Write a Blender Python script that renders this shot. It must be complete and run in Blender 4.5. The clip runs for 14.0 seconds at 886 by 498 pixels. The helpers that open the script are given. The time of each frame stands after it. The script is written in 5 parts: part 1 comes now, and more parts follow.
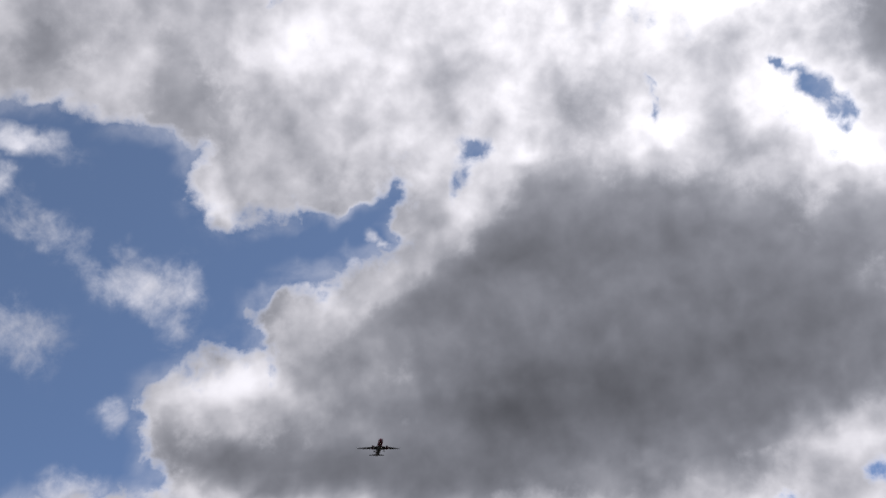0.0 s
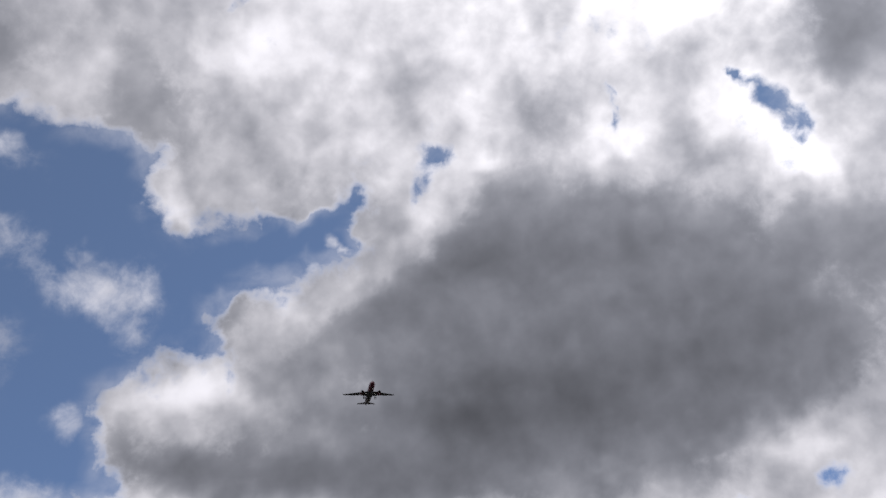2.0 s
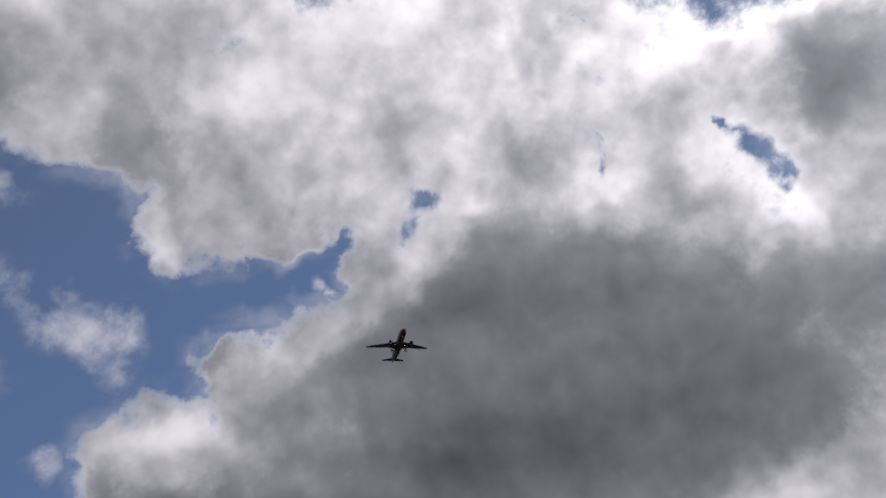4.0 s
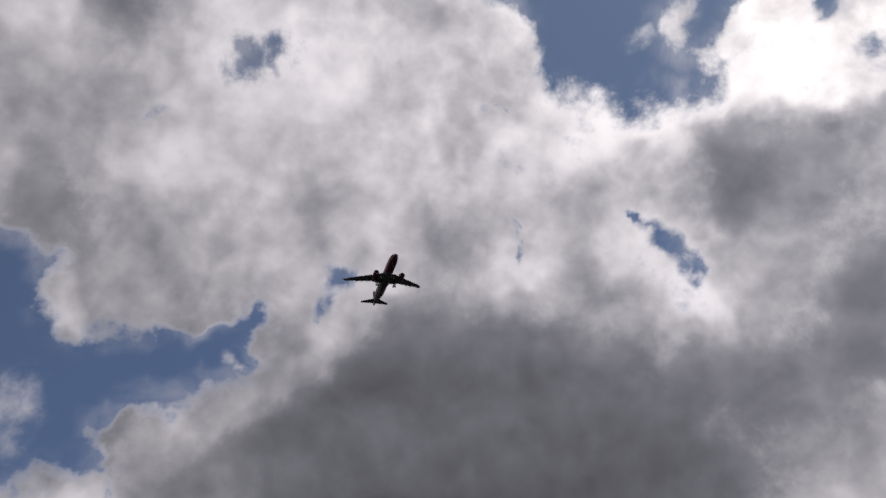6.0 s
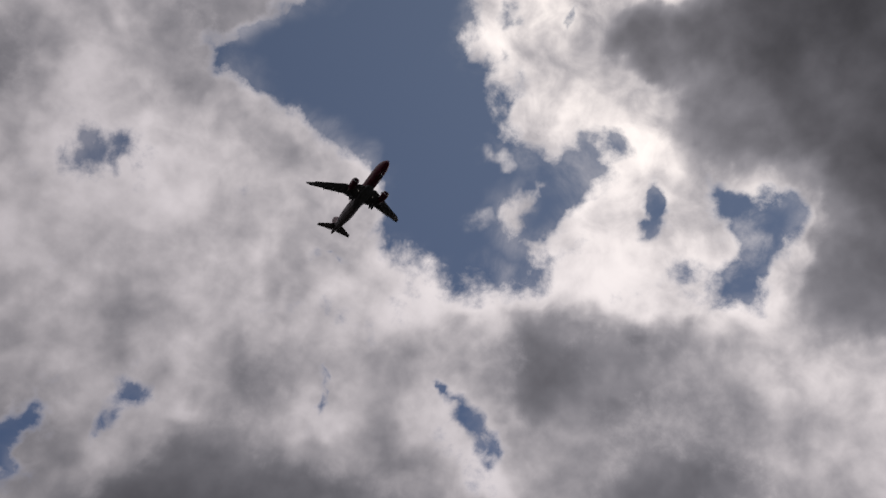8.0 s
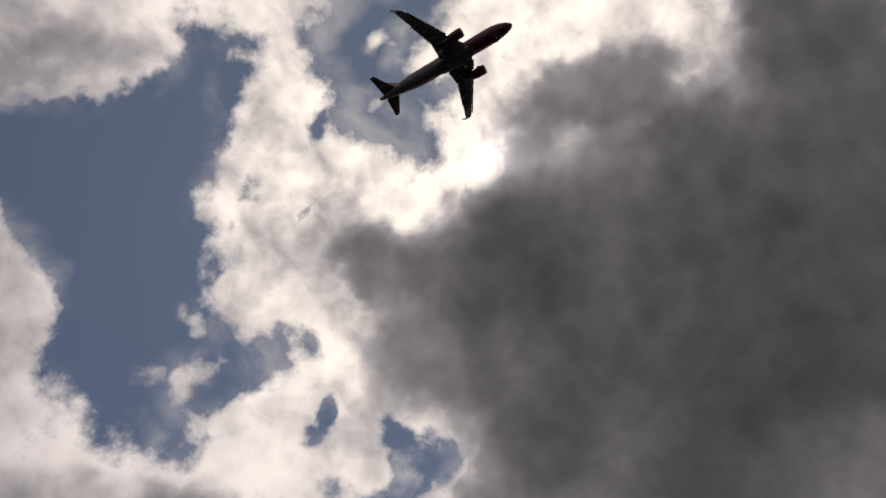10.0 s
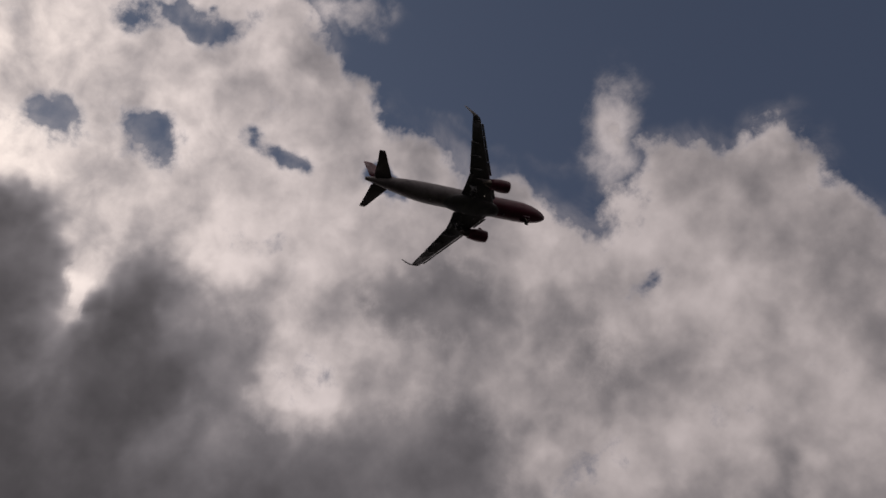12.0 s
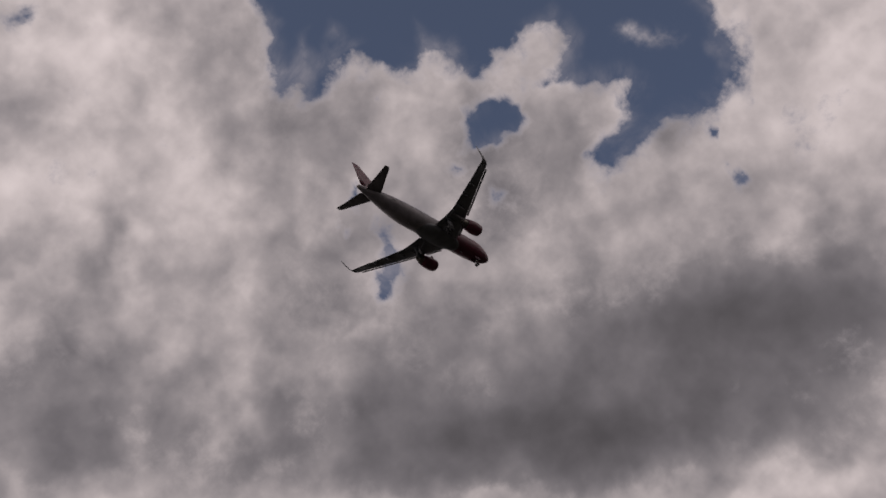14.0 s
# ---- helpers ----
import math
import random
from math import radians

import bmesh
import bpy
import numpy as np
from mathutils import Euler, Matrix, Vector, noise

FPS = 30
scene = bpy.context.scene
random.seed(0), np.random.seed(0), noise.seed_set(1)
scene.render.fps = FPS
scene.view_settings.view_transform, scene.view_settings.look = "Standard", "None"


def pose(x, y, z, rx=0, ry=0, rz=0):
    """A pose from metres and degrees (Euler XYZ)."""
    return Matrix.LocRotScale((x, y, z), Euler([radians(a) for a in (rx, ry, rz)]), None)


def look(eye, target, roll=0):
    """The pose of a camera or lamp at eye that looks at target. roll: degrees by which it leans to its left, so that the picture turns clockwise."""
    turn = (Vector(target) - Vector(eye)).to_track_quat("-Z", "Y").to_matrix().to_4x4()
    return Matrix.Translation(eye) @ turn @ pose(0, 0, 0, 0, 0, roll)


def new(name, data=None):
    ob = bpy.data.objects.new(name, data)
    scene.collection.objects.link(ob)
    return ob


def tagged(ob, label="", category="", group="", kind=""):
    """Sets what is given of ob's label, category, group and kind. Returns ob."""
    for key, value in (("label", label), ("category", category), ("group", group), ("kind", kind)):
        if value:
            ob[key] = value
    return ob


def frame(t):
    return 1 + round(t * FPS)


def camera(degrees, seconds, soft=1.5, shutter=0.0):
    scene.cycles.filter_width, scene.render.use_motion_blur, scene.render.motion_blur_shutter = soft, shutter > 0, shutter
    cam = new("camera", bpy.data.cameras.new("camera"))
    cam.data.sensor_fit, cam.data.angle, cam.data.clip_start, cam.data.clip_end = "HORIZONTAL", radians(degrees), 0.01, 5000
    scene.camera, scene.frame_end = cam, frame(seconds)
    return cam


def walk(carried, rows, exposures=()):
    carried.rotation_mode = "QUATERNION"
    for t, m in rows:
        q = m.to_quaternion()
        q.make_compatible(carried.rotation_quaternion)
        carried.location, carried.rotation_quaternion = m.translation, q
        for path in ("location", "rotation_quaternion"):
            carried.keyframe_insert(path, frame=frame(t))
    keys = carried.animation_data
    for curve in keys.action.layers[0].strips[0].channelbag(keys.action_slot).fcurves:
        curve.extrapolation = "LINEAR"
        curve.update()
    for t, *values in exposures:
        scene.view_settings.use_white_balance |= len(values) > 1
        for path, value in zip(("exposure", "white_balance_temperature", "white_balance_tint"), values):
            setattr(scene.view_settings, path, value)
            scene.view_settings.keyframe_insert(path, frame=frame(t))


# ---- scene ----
# a spotter's view of a departing airliner under broken cumulus; the airliner is 37 m long and climbs over the camera
EYE = (0.0, 0.0, 1.6)
cam = camera(49.14, 14.0, soft=1.6)
walk(cam, [
    (0, pose(*EYE, 107.71, 2.327, 0.743)),
    (0.5, pose(*EYE, 107.961, 1.393, -0.855)),
    (1, pose(*EYE, 107.63, 2.85, -1.132)),
    (1.5, pose(*EYE, 107.858, 2.317, -1.502)),
    (2, pose(*EYE, 107.986, 2.626, -1.609)),
    (2.2, pose(*EYE, 107.694, 2.655, -1.557)),
    (4.3, pose(*EYE, 111.786, 2.294, -2.557)),
    (4.5, pose(*EYE, 112.693, 2.118, -2.14)),
    (5, pose(*EYE, 113.559, 2.398, -3.876)),
    (5.5, pose(*EYE, 114.029, 2.488, -6.172)),
    (6, pose(*EYE, 115.112, 1.569, -8.165)),
    (6.5, pose(*EYE, 116.498, 0.319, -10.754)),
    (7, pose(*EYE, 118.624, -1.478, -15.205)),
    (7.2, pose(*EYE, 120.165, -2.018, -17.281)),
    (9.3, pose(*EYE, 130.502, -4.092, -33.959)),
    (9.5, pose(*EYE, 132.114, -4.106, -37.198)),
    (10, pose(*EYE, 137.769, -5.407, -48.653)),
    (10.5, pose(*EYE, 143.572, -3.918, -62.782)),
    (11, pose(*EYE, 150.218, 3.587, -81.823)),
    (11.5, pose(*EYE, 150.498, 6.795, -90.904)),
    (12, pose(*EYE, 150.155, 12.657, -108.503)),
    (12.5, pose(*EYE, 145.595, 17.978, -115.831)),
    (13, pose(*EYE, 138.285, 21.998, -126.618)),
    (13.5, pose(*EYE, 131.211, 25.369, -139.196)),
    (14, pose(*EYE, 122.188, 29.146, -147.165)),
], exposures=[(0.0, 0.24, 6150, 12), (2.2, 0.16, 6150, 12), (4.5, -0.2, 6200, 14), (5.0, -0.3, 6230, 14), (6.0, -0.44, 6300, 15), (7.2, -0.68, 6400, 16), (9.5, -0.88, 6600, 17),
              (10.5, -0.72, 7000, 17), (11.0, -0.7, 7000, 18), (12.0, -0.78, 6950, 19), (12.5, -0.68, 6980, 19), (14.0, -0.34, 6950, 20)])

# ---- daylight ----
SUN_AZ, SUN_EL = 46.8, 53.6
sun_way = Vector((math.cos(radians(SUN_EL)) * math.sin(radians(SUN_AZ)), math.cos(radians(SUN_EL)) * math.cos(radians(SUN_AZ)), math.sin(radians(SUN_EL))))
world = bpy.data.worlds.new("sky")
scene.world = world
world.use_nodes = True
sky = world.node_tree.nodes.new("ShaderNodeTexSky")
sky.sky_type, sky.sun_disc = "NISHITA", False
sky.sun_elevation, sky.sun_rotation = radians(SUN_EL), radians(SUN_AZ)
sky.altitude, sky.air_density, sky.dust_density, sky.ozone_density = 6500, 1.0, 4.0, 3.0
background = world.node_tree.nodes["Background"]
# the clear air keeps its depth of blue low down
ways, lifted = world.node_tree.nodes.new("ShaderNodeTexCoord"), world.node_tree.nodes.new("ShaderNodeVectorMath")
lifted.operation = "MULTIPLY_ADD"
lifted.inputs[1].default_value, lifted.inputs[2].default_value = (1, 1, 0.65), (0, 0, 0.3)
world.node_tree.links.new(ways.outputs["Generated"], lifted.inputs[0])
world.node_tree.links.new(lifted.outputs[0], sky.inputs[0])
world.node_tree.links.new(sky.outputs[0], background.inputs[0])
background.inputs[1].default_value = 0.09
haze, both_skies = world.node_tree.nodes.new("ShaderNodeBackground"), world.node_tree.nodes.new("ShaderNodeAddShader")
haze.inputs[0].default_value = (0.80, 0.95, 1.0, 1)
# thin haze, brighter round the sun
nodes, links = world.node_tree.nodes, world.node_tree.links
apart, fall, power, amount = nodes.new("ShaderNodeVectorMath"), nodes.new("ShaderNodeMath"), nodes.new("ShaderNodeMath"), nodes.new("ShaderNodeMath")
apart.operation, fall.operation, power.operation, amount.operation = "DOT_PRODUCT", "MULTIPLY_ADD", "EXPONENT", "MULTIPLY_ADD"
apart.inputs[1].default_value = sun_way
links.new(ways.outputs["Generated"], apart.inputs[0])
links.new(apart.outputs["Value"], fall.inputs[0])
fall.inputs[1].default_value, fall.inputs[2].default_value = 6.0, -6.0
links.new(fall.outputs[0], power.inputs[0])
links.new(power.outputs[0], amount.inputs[0])
amount.inputs[1].default_value, amount.inputs[2].default_value = 0.12, 0.046
links.new(amount.outputs[0], haze.inputs[1])
world.node_tree.links.new(background.outputs[0], both_skies.inputs[0])
world.node_tree.links.new(haze.outputs[0], both_skies.inputs[1])
world.node_tree.links.new(both_skies.outputs[0], world.node_tree.nodes["World Output"].inputs[0])
sun = new("sun", bpy.data.lights.new("sun", "SUN"))
sun.data.energy, sun.data.angle, sun.data.color = 3.0, radians(0.53), (1.0, 0.95, 0.87)
sun.matrix_world = look(sun_way * 4000, (0, 0, 0))


# ---- materials ----
class Nodes:
    """Short spelling for shader graphs."""

    def __init__(self, name):
        self.mat = bpy.data.materials.new(name)
        self.mat.use_nodes = True
        self.tree = self.mat.node_tree
        self.bsdf = self.tree.nodes["Principled BSDF"]
        self.out = self.tree.nodes["Material Output"]

    def put(self, socket, value):
        if isinstance(value, bpy.types.NodeSocket):
            self.tree.links.new(value, socket)
        else:
            socket.default_value = value

    def math(self, op, a, b=0.0, clamp=False):
        n = self.tree.nodes.new("ShaderNodeMath")
        n.operation, n.use_clamp = op, clamp
        self.put(n.inputs[0], a)
        self.put(n.inputs[1], b)
        return n.outputs[0]

    def smooth(self, value, low, high, to_low=0.0, to_high=1.0):
        n = self.tree.nodes.new("ShaderNodeMapRange")
        n.interpolation_type = "SMOOTHSTEP"
        self.put(n.inputs[0], value)
        for k, v in enumerate((low, high, to_low, to_high)):
            n.inputs[k + 1].default_value = v
        return n.outputs[0]

    def mix(self, factor, a, b):
        n = self.tree.nodes.new("ShaderNodeMix")
        n.data_type = "RGBA"
        self.put(n.inputs[0], factor)
        self.put(n.inputs[6], a)
        self.put(n.inputs[7], b)
        return n.outputs[2]

    def coords(self):
        return self.tree.nodes.new("ShaderNodeTexCoord").outputs["Object"]

    def vector(self, op, a, b=(0, 0, 0)):
        n = self.tree.nodes.new("ShaderNodeVectorMath")
        n.operation = op
        self.put(n.inputs[0], a)
        self.put(n.inputs[1], b)
        return n.outputs["Value" if op == "DOT_PRODUCT" else "Vector"]

    def puffs(self, where, scale, detail=2.0):
        """Distance from the middles of rounded heaps, their outlines bent."""
        bend = self.tree.nodes.new("ShaderNodeTexNoise")
        self.put(bend.inputs["Vector"], where)
        bend.inputs["Scale"].default_value, bend.inputs["Detail"].default_value = scale * 1.3, 4.0
        bent = self.tree.nodes.new("ShaderNodeVectorMath")
        bent.operation = "MULTIPLY_ADD"
        self.put(bent.inputs[0], bend.outputs["Color"])
        bent.inputs[1].default_value = (0.9 / scale,) * 3
        self.put(bent.inputs[2], where)
        n = self.tree.nodes.new("ShaderNodeTexVoronoi")
        n.feature, n.normalize = "SMOOTH_F1", True
        self.put(n.inputs["Vector"], bent.outputs[0])
        n.inputs["Scale"].default_value, n.inputs["Detail"].default_value = scale, detail
        n.inputs["Roughness"].default_value, n.inputs["Smoothness"].default_value = 0.45, 0.25
        return n.outputs["Distance"]

    def noise(self, where, scale, detail=4.0, rough=0.5, warp=0.0):
        n = self.tree.nodes.new("ShaderNodeTexNoise")
        self.put(n.inputs["Vector"], where)
        n.inputs["Scale"].default_value, n.inputs["Detail"].default_value = scale, detail
        n.inputs["Roughness"].default_value, n.inputs["Distortion"].default_value = rough, warp
        return n.outputs[0]

    def attribute(self, name):
        n = self.tree.nodes.new("ShaderNodeAttribute")
        n.attribute_name = name
        return n.outputs["Fac"]

    def bump(self, height, strength, distance):
        n = self.tree.nodes.new("ShaderNodeBump")
        n.inputs["Strength"].default_value, n.inputs["Distance"].default_value = strength, distance
        self.put(n.inputs["Height"], height)
        self.put(self.bsdf.inputs["Normal"], n.outputs[0])


def surface(name, colour, rough=0.4, metal=0.0, grime=0.25, scale=1.0, relief=0.0):
    """A worn surface: its colour varies with streaks and fine dirt."""
    g = Nodes(name)
    p = g.coords()
    broad, fine = g.noise(p, 0.5 * scale, 5, 0.6, 0.3), g.noise(p, 9 * scale, 6, 0.65)
    dirt = g.math("ADD", g.math("MULTIPLY", broad, 0.6), g.math("MULTIPLY", fine, 0.4))
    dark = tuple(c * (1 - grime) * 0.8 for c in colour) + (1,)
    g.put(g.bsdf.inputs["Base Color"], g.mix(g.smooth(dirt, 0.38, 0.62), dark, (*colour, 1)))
    g.put(g.bsdf.inputs["Roughness"], g.smooth(fine, 0.3, 0.7, rough * 0.8, min(1.0, rough * 1.3)))
    g.bsdf.inputs["Metallic"].default_value = metal
    if relief:
        g.bump(fine, 0.4, relief)
    return g.mat


# magenta red, darkened so that the colour carries part of the backlit shade
SHADED_RED = surface("shaded_magenta_red_paint", (0.10, 0.012, 0.03), 0.38)
# white livery far below real white: the underside's shade is in this colour
SHADED_WHITE = surface("shaded_white_paint", (0.18, 0.165, 0.175), 0.42)
# light grey wings painted dark, with the backlit shade put into the base colour
SHADED_GREY = surface("shaded_wing_grey_paint", (0.14, 0.145, 0.155), 0.45)
DARKGREY = surface("belly_grey_paint", (0.12, 0.125, 0.135), 0.45)
BARE = surface("bare_aluminium", (0.55, 0.55, 0.56), 0.28, 1.0, 0.15)
HOT = surface("heat_stained_titanium", (0.20, 0.18, 0.16), 0.4, 1.0, 0.35)
STEEL = surface("gear_steel", (0.13, 0.13, 0.135), 0.4, 0.6)
RUBBER = surface("tyre_rubber", (0.025, 0.025, 0.026), 0.8, 0, 0.3, 2.0)
GLASS = surface("dark_window_glass", (0.015, 0.017, 0.02), 0.08, 0, 0.05)
FAN = surface("fan_titanium", (0.10, 0.10, 0.11), 0.35, 0.8)
MARK = surface("dark_livery_paint", (0.05, 0.012, 0.03), 0.4)
LAMP = Nodes("landing_light_lens")
LAMP.bsdf.inputs["Emission Color"].default_value = (1.0, 0.93, 0.82, 1)
LAMP.bsdf.inputs["Emission Strength"].default_value = 0.8
LAMP = LAMP.mat


def meadow():
    g = Nodes("darkened_meadow")
    p = g.coords()
    tone = g.math("ADD", g.math("MULTIPLY", g.noise(p, 0.004, 6, 0.6, 0.5), 0.6), g.math("MULTIPLY", g.noise(p, 1.6, 8, 0.7), 0.4))
    # unseen ground, much darker than grass, to keep bounce light off the belly
    g.put(g.bsdf.inputs["Base Color"], g.mix(g.smooth(tone, 0.35, 0.65), (0.012, 0.012, 0.009, 1), (0.026, 0.024, 0.016, 1)))
    g.bsdf.inputs["Roughness"].default_value = 0.9
    g.bump(g.noise(p, 14, 6, 0.7), 0.6, 0.05)
    return g.mat


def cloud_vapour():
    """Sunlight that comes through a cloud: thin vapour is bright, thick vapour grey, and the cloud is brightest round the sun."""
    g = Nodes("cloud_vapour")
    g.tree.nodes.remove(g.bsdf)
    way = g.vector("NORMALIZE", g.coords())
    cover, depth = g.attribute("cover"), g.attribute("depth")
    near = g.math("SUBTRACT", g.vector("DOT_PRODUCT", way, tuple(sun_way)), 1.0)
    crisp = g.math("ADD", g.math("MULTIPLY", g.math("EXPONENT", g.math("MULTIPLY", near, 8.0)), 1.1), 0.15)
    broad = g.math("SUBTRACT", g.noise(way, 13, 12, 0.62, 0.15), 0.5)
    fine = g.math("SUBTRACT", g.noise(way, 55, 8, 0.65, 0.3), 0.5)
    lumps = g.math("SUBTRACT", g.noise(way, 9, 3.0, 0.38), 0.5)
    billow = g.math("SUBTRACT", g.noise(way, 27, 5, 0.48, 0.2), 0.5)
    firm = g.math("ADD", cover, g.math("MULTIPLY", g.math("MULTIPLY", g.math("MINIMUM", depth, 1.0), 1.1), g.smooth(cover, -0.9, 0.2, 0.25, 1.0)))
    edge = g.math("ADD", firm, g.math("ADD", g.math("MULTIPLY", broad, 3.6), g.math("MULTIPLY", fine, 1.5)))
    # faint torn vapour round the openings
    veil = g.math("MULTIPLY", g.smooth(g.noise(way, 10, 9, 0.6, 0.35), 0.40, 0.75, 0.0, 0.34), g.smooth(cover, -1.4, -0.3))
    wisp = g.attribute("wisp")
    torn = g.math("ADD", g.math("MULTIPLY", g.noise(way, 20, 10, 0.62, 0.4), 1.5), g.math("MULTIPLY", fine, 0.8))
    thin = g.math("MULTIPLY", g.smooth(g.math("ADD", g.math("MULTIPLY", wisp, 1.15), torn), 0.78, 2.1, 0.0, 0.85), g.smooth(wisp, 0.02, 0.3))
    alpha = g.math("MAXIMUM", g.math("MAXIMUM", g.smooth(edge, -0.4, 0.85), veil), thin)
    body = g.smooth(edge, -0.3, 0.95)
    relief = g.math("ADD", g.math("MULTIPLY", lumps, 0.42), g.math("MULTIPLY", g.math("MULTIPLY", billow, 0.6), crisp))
    # painted shading: thickness is offset so billows look lit on their side towards the sun
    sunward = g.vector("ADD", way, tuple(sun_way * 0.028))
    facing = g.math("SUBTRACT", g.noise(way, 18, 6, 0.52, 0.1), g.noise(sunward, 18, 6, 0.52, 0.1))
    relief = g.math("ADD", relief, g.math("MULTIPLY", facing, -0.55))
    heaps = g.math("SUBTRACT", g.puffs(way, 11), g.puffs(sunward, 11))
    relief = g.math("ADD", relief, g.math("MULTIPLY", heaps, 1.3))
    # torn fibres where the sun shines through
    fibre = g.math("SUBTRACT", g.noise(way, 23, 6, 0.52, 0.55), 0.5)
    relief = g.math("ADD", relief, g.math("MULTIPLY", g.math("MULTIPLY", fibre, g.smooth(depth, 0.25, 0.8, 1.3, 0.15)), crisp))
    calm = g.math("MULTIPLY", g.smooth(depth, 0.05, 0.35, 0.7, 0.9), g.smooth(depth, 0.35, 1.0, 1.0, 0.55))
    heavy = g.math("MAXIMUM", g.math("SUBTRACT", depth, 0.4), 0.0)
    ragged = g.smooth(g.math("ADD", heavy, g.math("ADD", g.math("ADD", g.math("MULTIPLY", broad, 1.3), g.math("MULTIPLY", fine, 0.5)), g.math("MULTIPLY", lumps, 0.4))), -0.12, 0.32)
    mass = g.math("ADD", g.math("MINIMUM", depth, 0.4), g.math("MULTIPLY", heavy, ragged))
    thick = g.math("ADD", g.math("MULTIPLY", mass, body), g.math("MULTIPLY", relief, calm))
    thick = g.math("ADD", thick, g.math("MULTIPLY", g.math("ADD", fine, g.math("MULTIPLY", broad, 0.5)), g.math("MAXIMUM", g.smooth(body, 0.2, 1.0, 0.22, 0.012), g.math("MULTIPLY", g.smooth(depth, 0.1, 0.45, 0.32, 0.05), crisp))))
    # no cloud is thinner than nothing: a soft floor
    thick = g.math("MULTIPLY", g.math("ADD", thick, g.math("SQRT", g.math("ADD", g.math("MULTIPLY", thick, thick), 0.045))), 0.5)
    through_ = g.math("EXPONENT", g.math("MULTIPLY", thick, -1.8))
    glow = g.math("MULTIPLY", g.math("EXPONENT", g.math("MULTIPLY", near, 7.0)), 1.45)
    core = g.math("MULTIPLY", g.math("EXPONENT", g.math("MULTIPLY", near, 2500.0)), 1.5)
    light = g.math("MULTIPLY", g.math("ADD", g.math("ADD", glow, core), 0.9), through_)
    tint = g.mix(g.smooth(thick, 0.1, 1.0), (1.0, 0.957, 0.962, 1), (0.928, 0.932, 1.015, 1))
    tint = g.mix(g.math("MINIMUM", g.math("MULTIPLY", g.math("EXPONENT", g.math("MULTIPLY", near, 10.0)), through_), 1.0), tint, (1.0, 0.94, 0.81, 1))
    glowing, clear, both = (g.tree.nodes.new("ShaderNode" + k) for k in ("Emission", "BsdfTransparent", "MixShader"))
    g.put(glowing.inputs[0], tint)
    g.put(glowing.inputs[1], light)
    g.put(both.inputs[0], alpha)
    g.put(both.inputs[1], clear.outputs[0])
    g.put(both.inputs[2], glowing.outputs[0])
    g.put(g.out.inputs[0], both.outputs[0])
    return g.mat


# ---- ground ----
def ground():
    bm = bmesh.new()
    rings = [0, 5, 20, 80, 300, 1200, 4900]
    rows = []
    for r in rings:
        rows.append([bm.verts.new((r * math.cos(a * math.tau / 48), r * math.sin(a * math.tau / 48),
                                   0 if r < 10 else 0.25 * noise.noise((r * 0.01, a * 0.3, 1)))) for a in range(48 if r else 1)])
    for k in range(48):
        bm.faces.new((rows[0][0], rows[1][k], rows[1][(k + 1) % 48]))
        for a, b in zip(rows[1:], rows[2:]):
            bm.faces.new((a[k], b[k], b[(k + 1) % 48], a[(k + 1) % 48]))
    mesh = bpy.data.meshes.new("ground")
    bm.to_mesh(mesh)
    bm.free()
    mesh.materials.append(meadow())
    tagged(new("ground", mesh), "flat meadow that reaches the horizon, darkened to dim its bounce light", "ground", kind="structure")


ground()

# ---- clouds: lobes by azimuth, height, half width, half height (degrees), lean, weight ----
STEP = 0.3
AZ, EL = np.meshgrid(np.arange(-180, 180, STEP), np.arange(-2.0, 90.0, STEP), indexing="ij")
WAY = np.stack([np.cos(np.radians(EL)) * np.sin(np.radians(AZ)), np.cos(np.radians(EL)) * np.cos(np.radians(AZ)), np.sin(np.radians(EL))], -1).astype(np.float32)
GAPS, PUFFS, DEPTH = (np.zeros(AZ.shape, np.float32) for _ in range(3))


def lattice(points, seed):
    """Smooth lattice noise, about -1 to 1."""
    table = np.random.RandomState(seed).rand(32, 32, 32).astype(np.float32) * 2 - 1
    base = np.floor(points).astype(int)
    f = points - base
    f = f * f * (3 - 2 * f)
    total = 0
    for corner in range(8):
        o = [(corner >> k) & 1 for k in range(3)]
        w = 1
        for k in range(3):
            w = w * (f[..., k] if o[k] else 1 - f[..., k])
        i = [(base[..., k] + o[k]) % 32 for k in range(3)]
        total = total + w * table[i[0], i[1], i[2]]
    return total


# the lobes' outlines are bent, so that no outline is a plain oval
BENT = WAY + sum(np.stack([lattice(WAY * f, 40 + 3 * n + k) for k in range(3)], -1) * a for n, (f, a) in enumerate(((15, 0.006), (33, 0.007), (70, 0.006), (140, 0.004)))).astype(np.float32)


def lobe(az, el, wide, high, lean, firm=1.05):
    a, e, s = radians(az), radians(el), radians(lean)
    mid = np.array([math.cos(e) * math.sin(a), math.cos(e) * math.cos(a), math.sin(e)], np.float32)
    east = np.array([math.cos(a), -math.sin(a), 0], np.float32)
    up = np.cross(east, mid) * -1 if np.cross(east, mid)[2] < 0 else np.cross(east, mid)
    x, y, front = BENT @ east, BENT @ up, BENT @ mid
    u, v = (x * math.cos(s) + y * math.sin(s)) / math.sin(radians(wide)), (y * math.cos(s) - x * math.sin(s)) / math.sin(radians(high))
    return np.where(front > 0, np.exp(-np.minimum((u * u + v * v) ** firm, 40)), 0)


def gap(az, el, wide, high, lean, weight):
    GAPS[...] += (lobe(az, el, wide, high, lean) * weight) ** 4


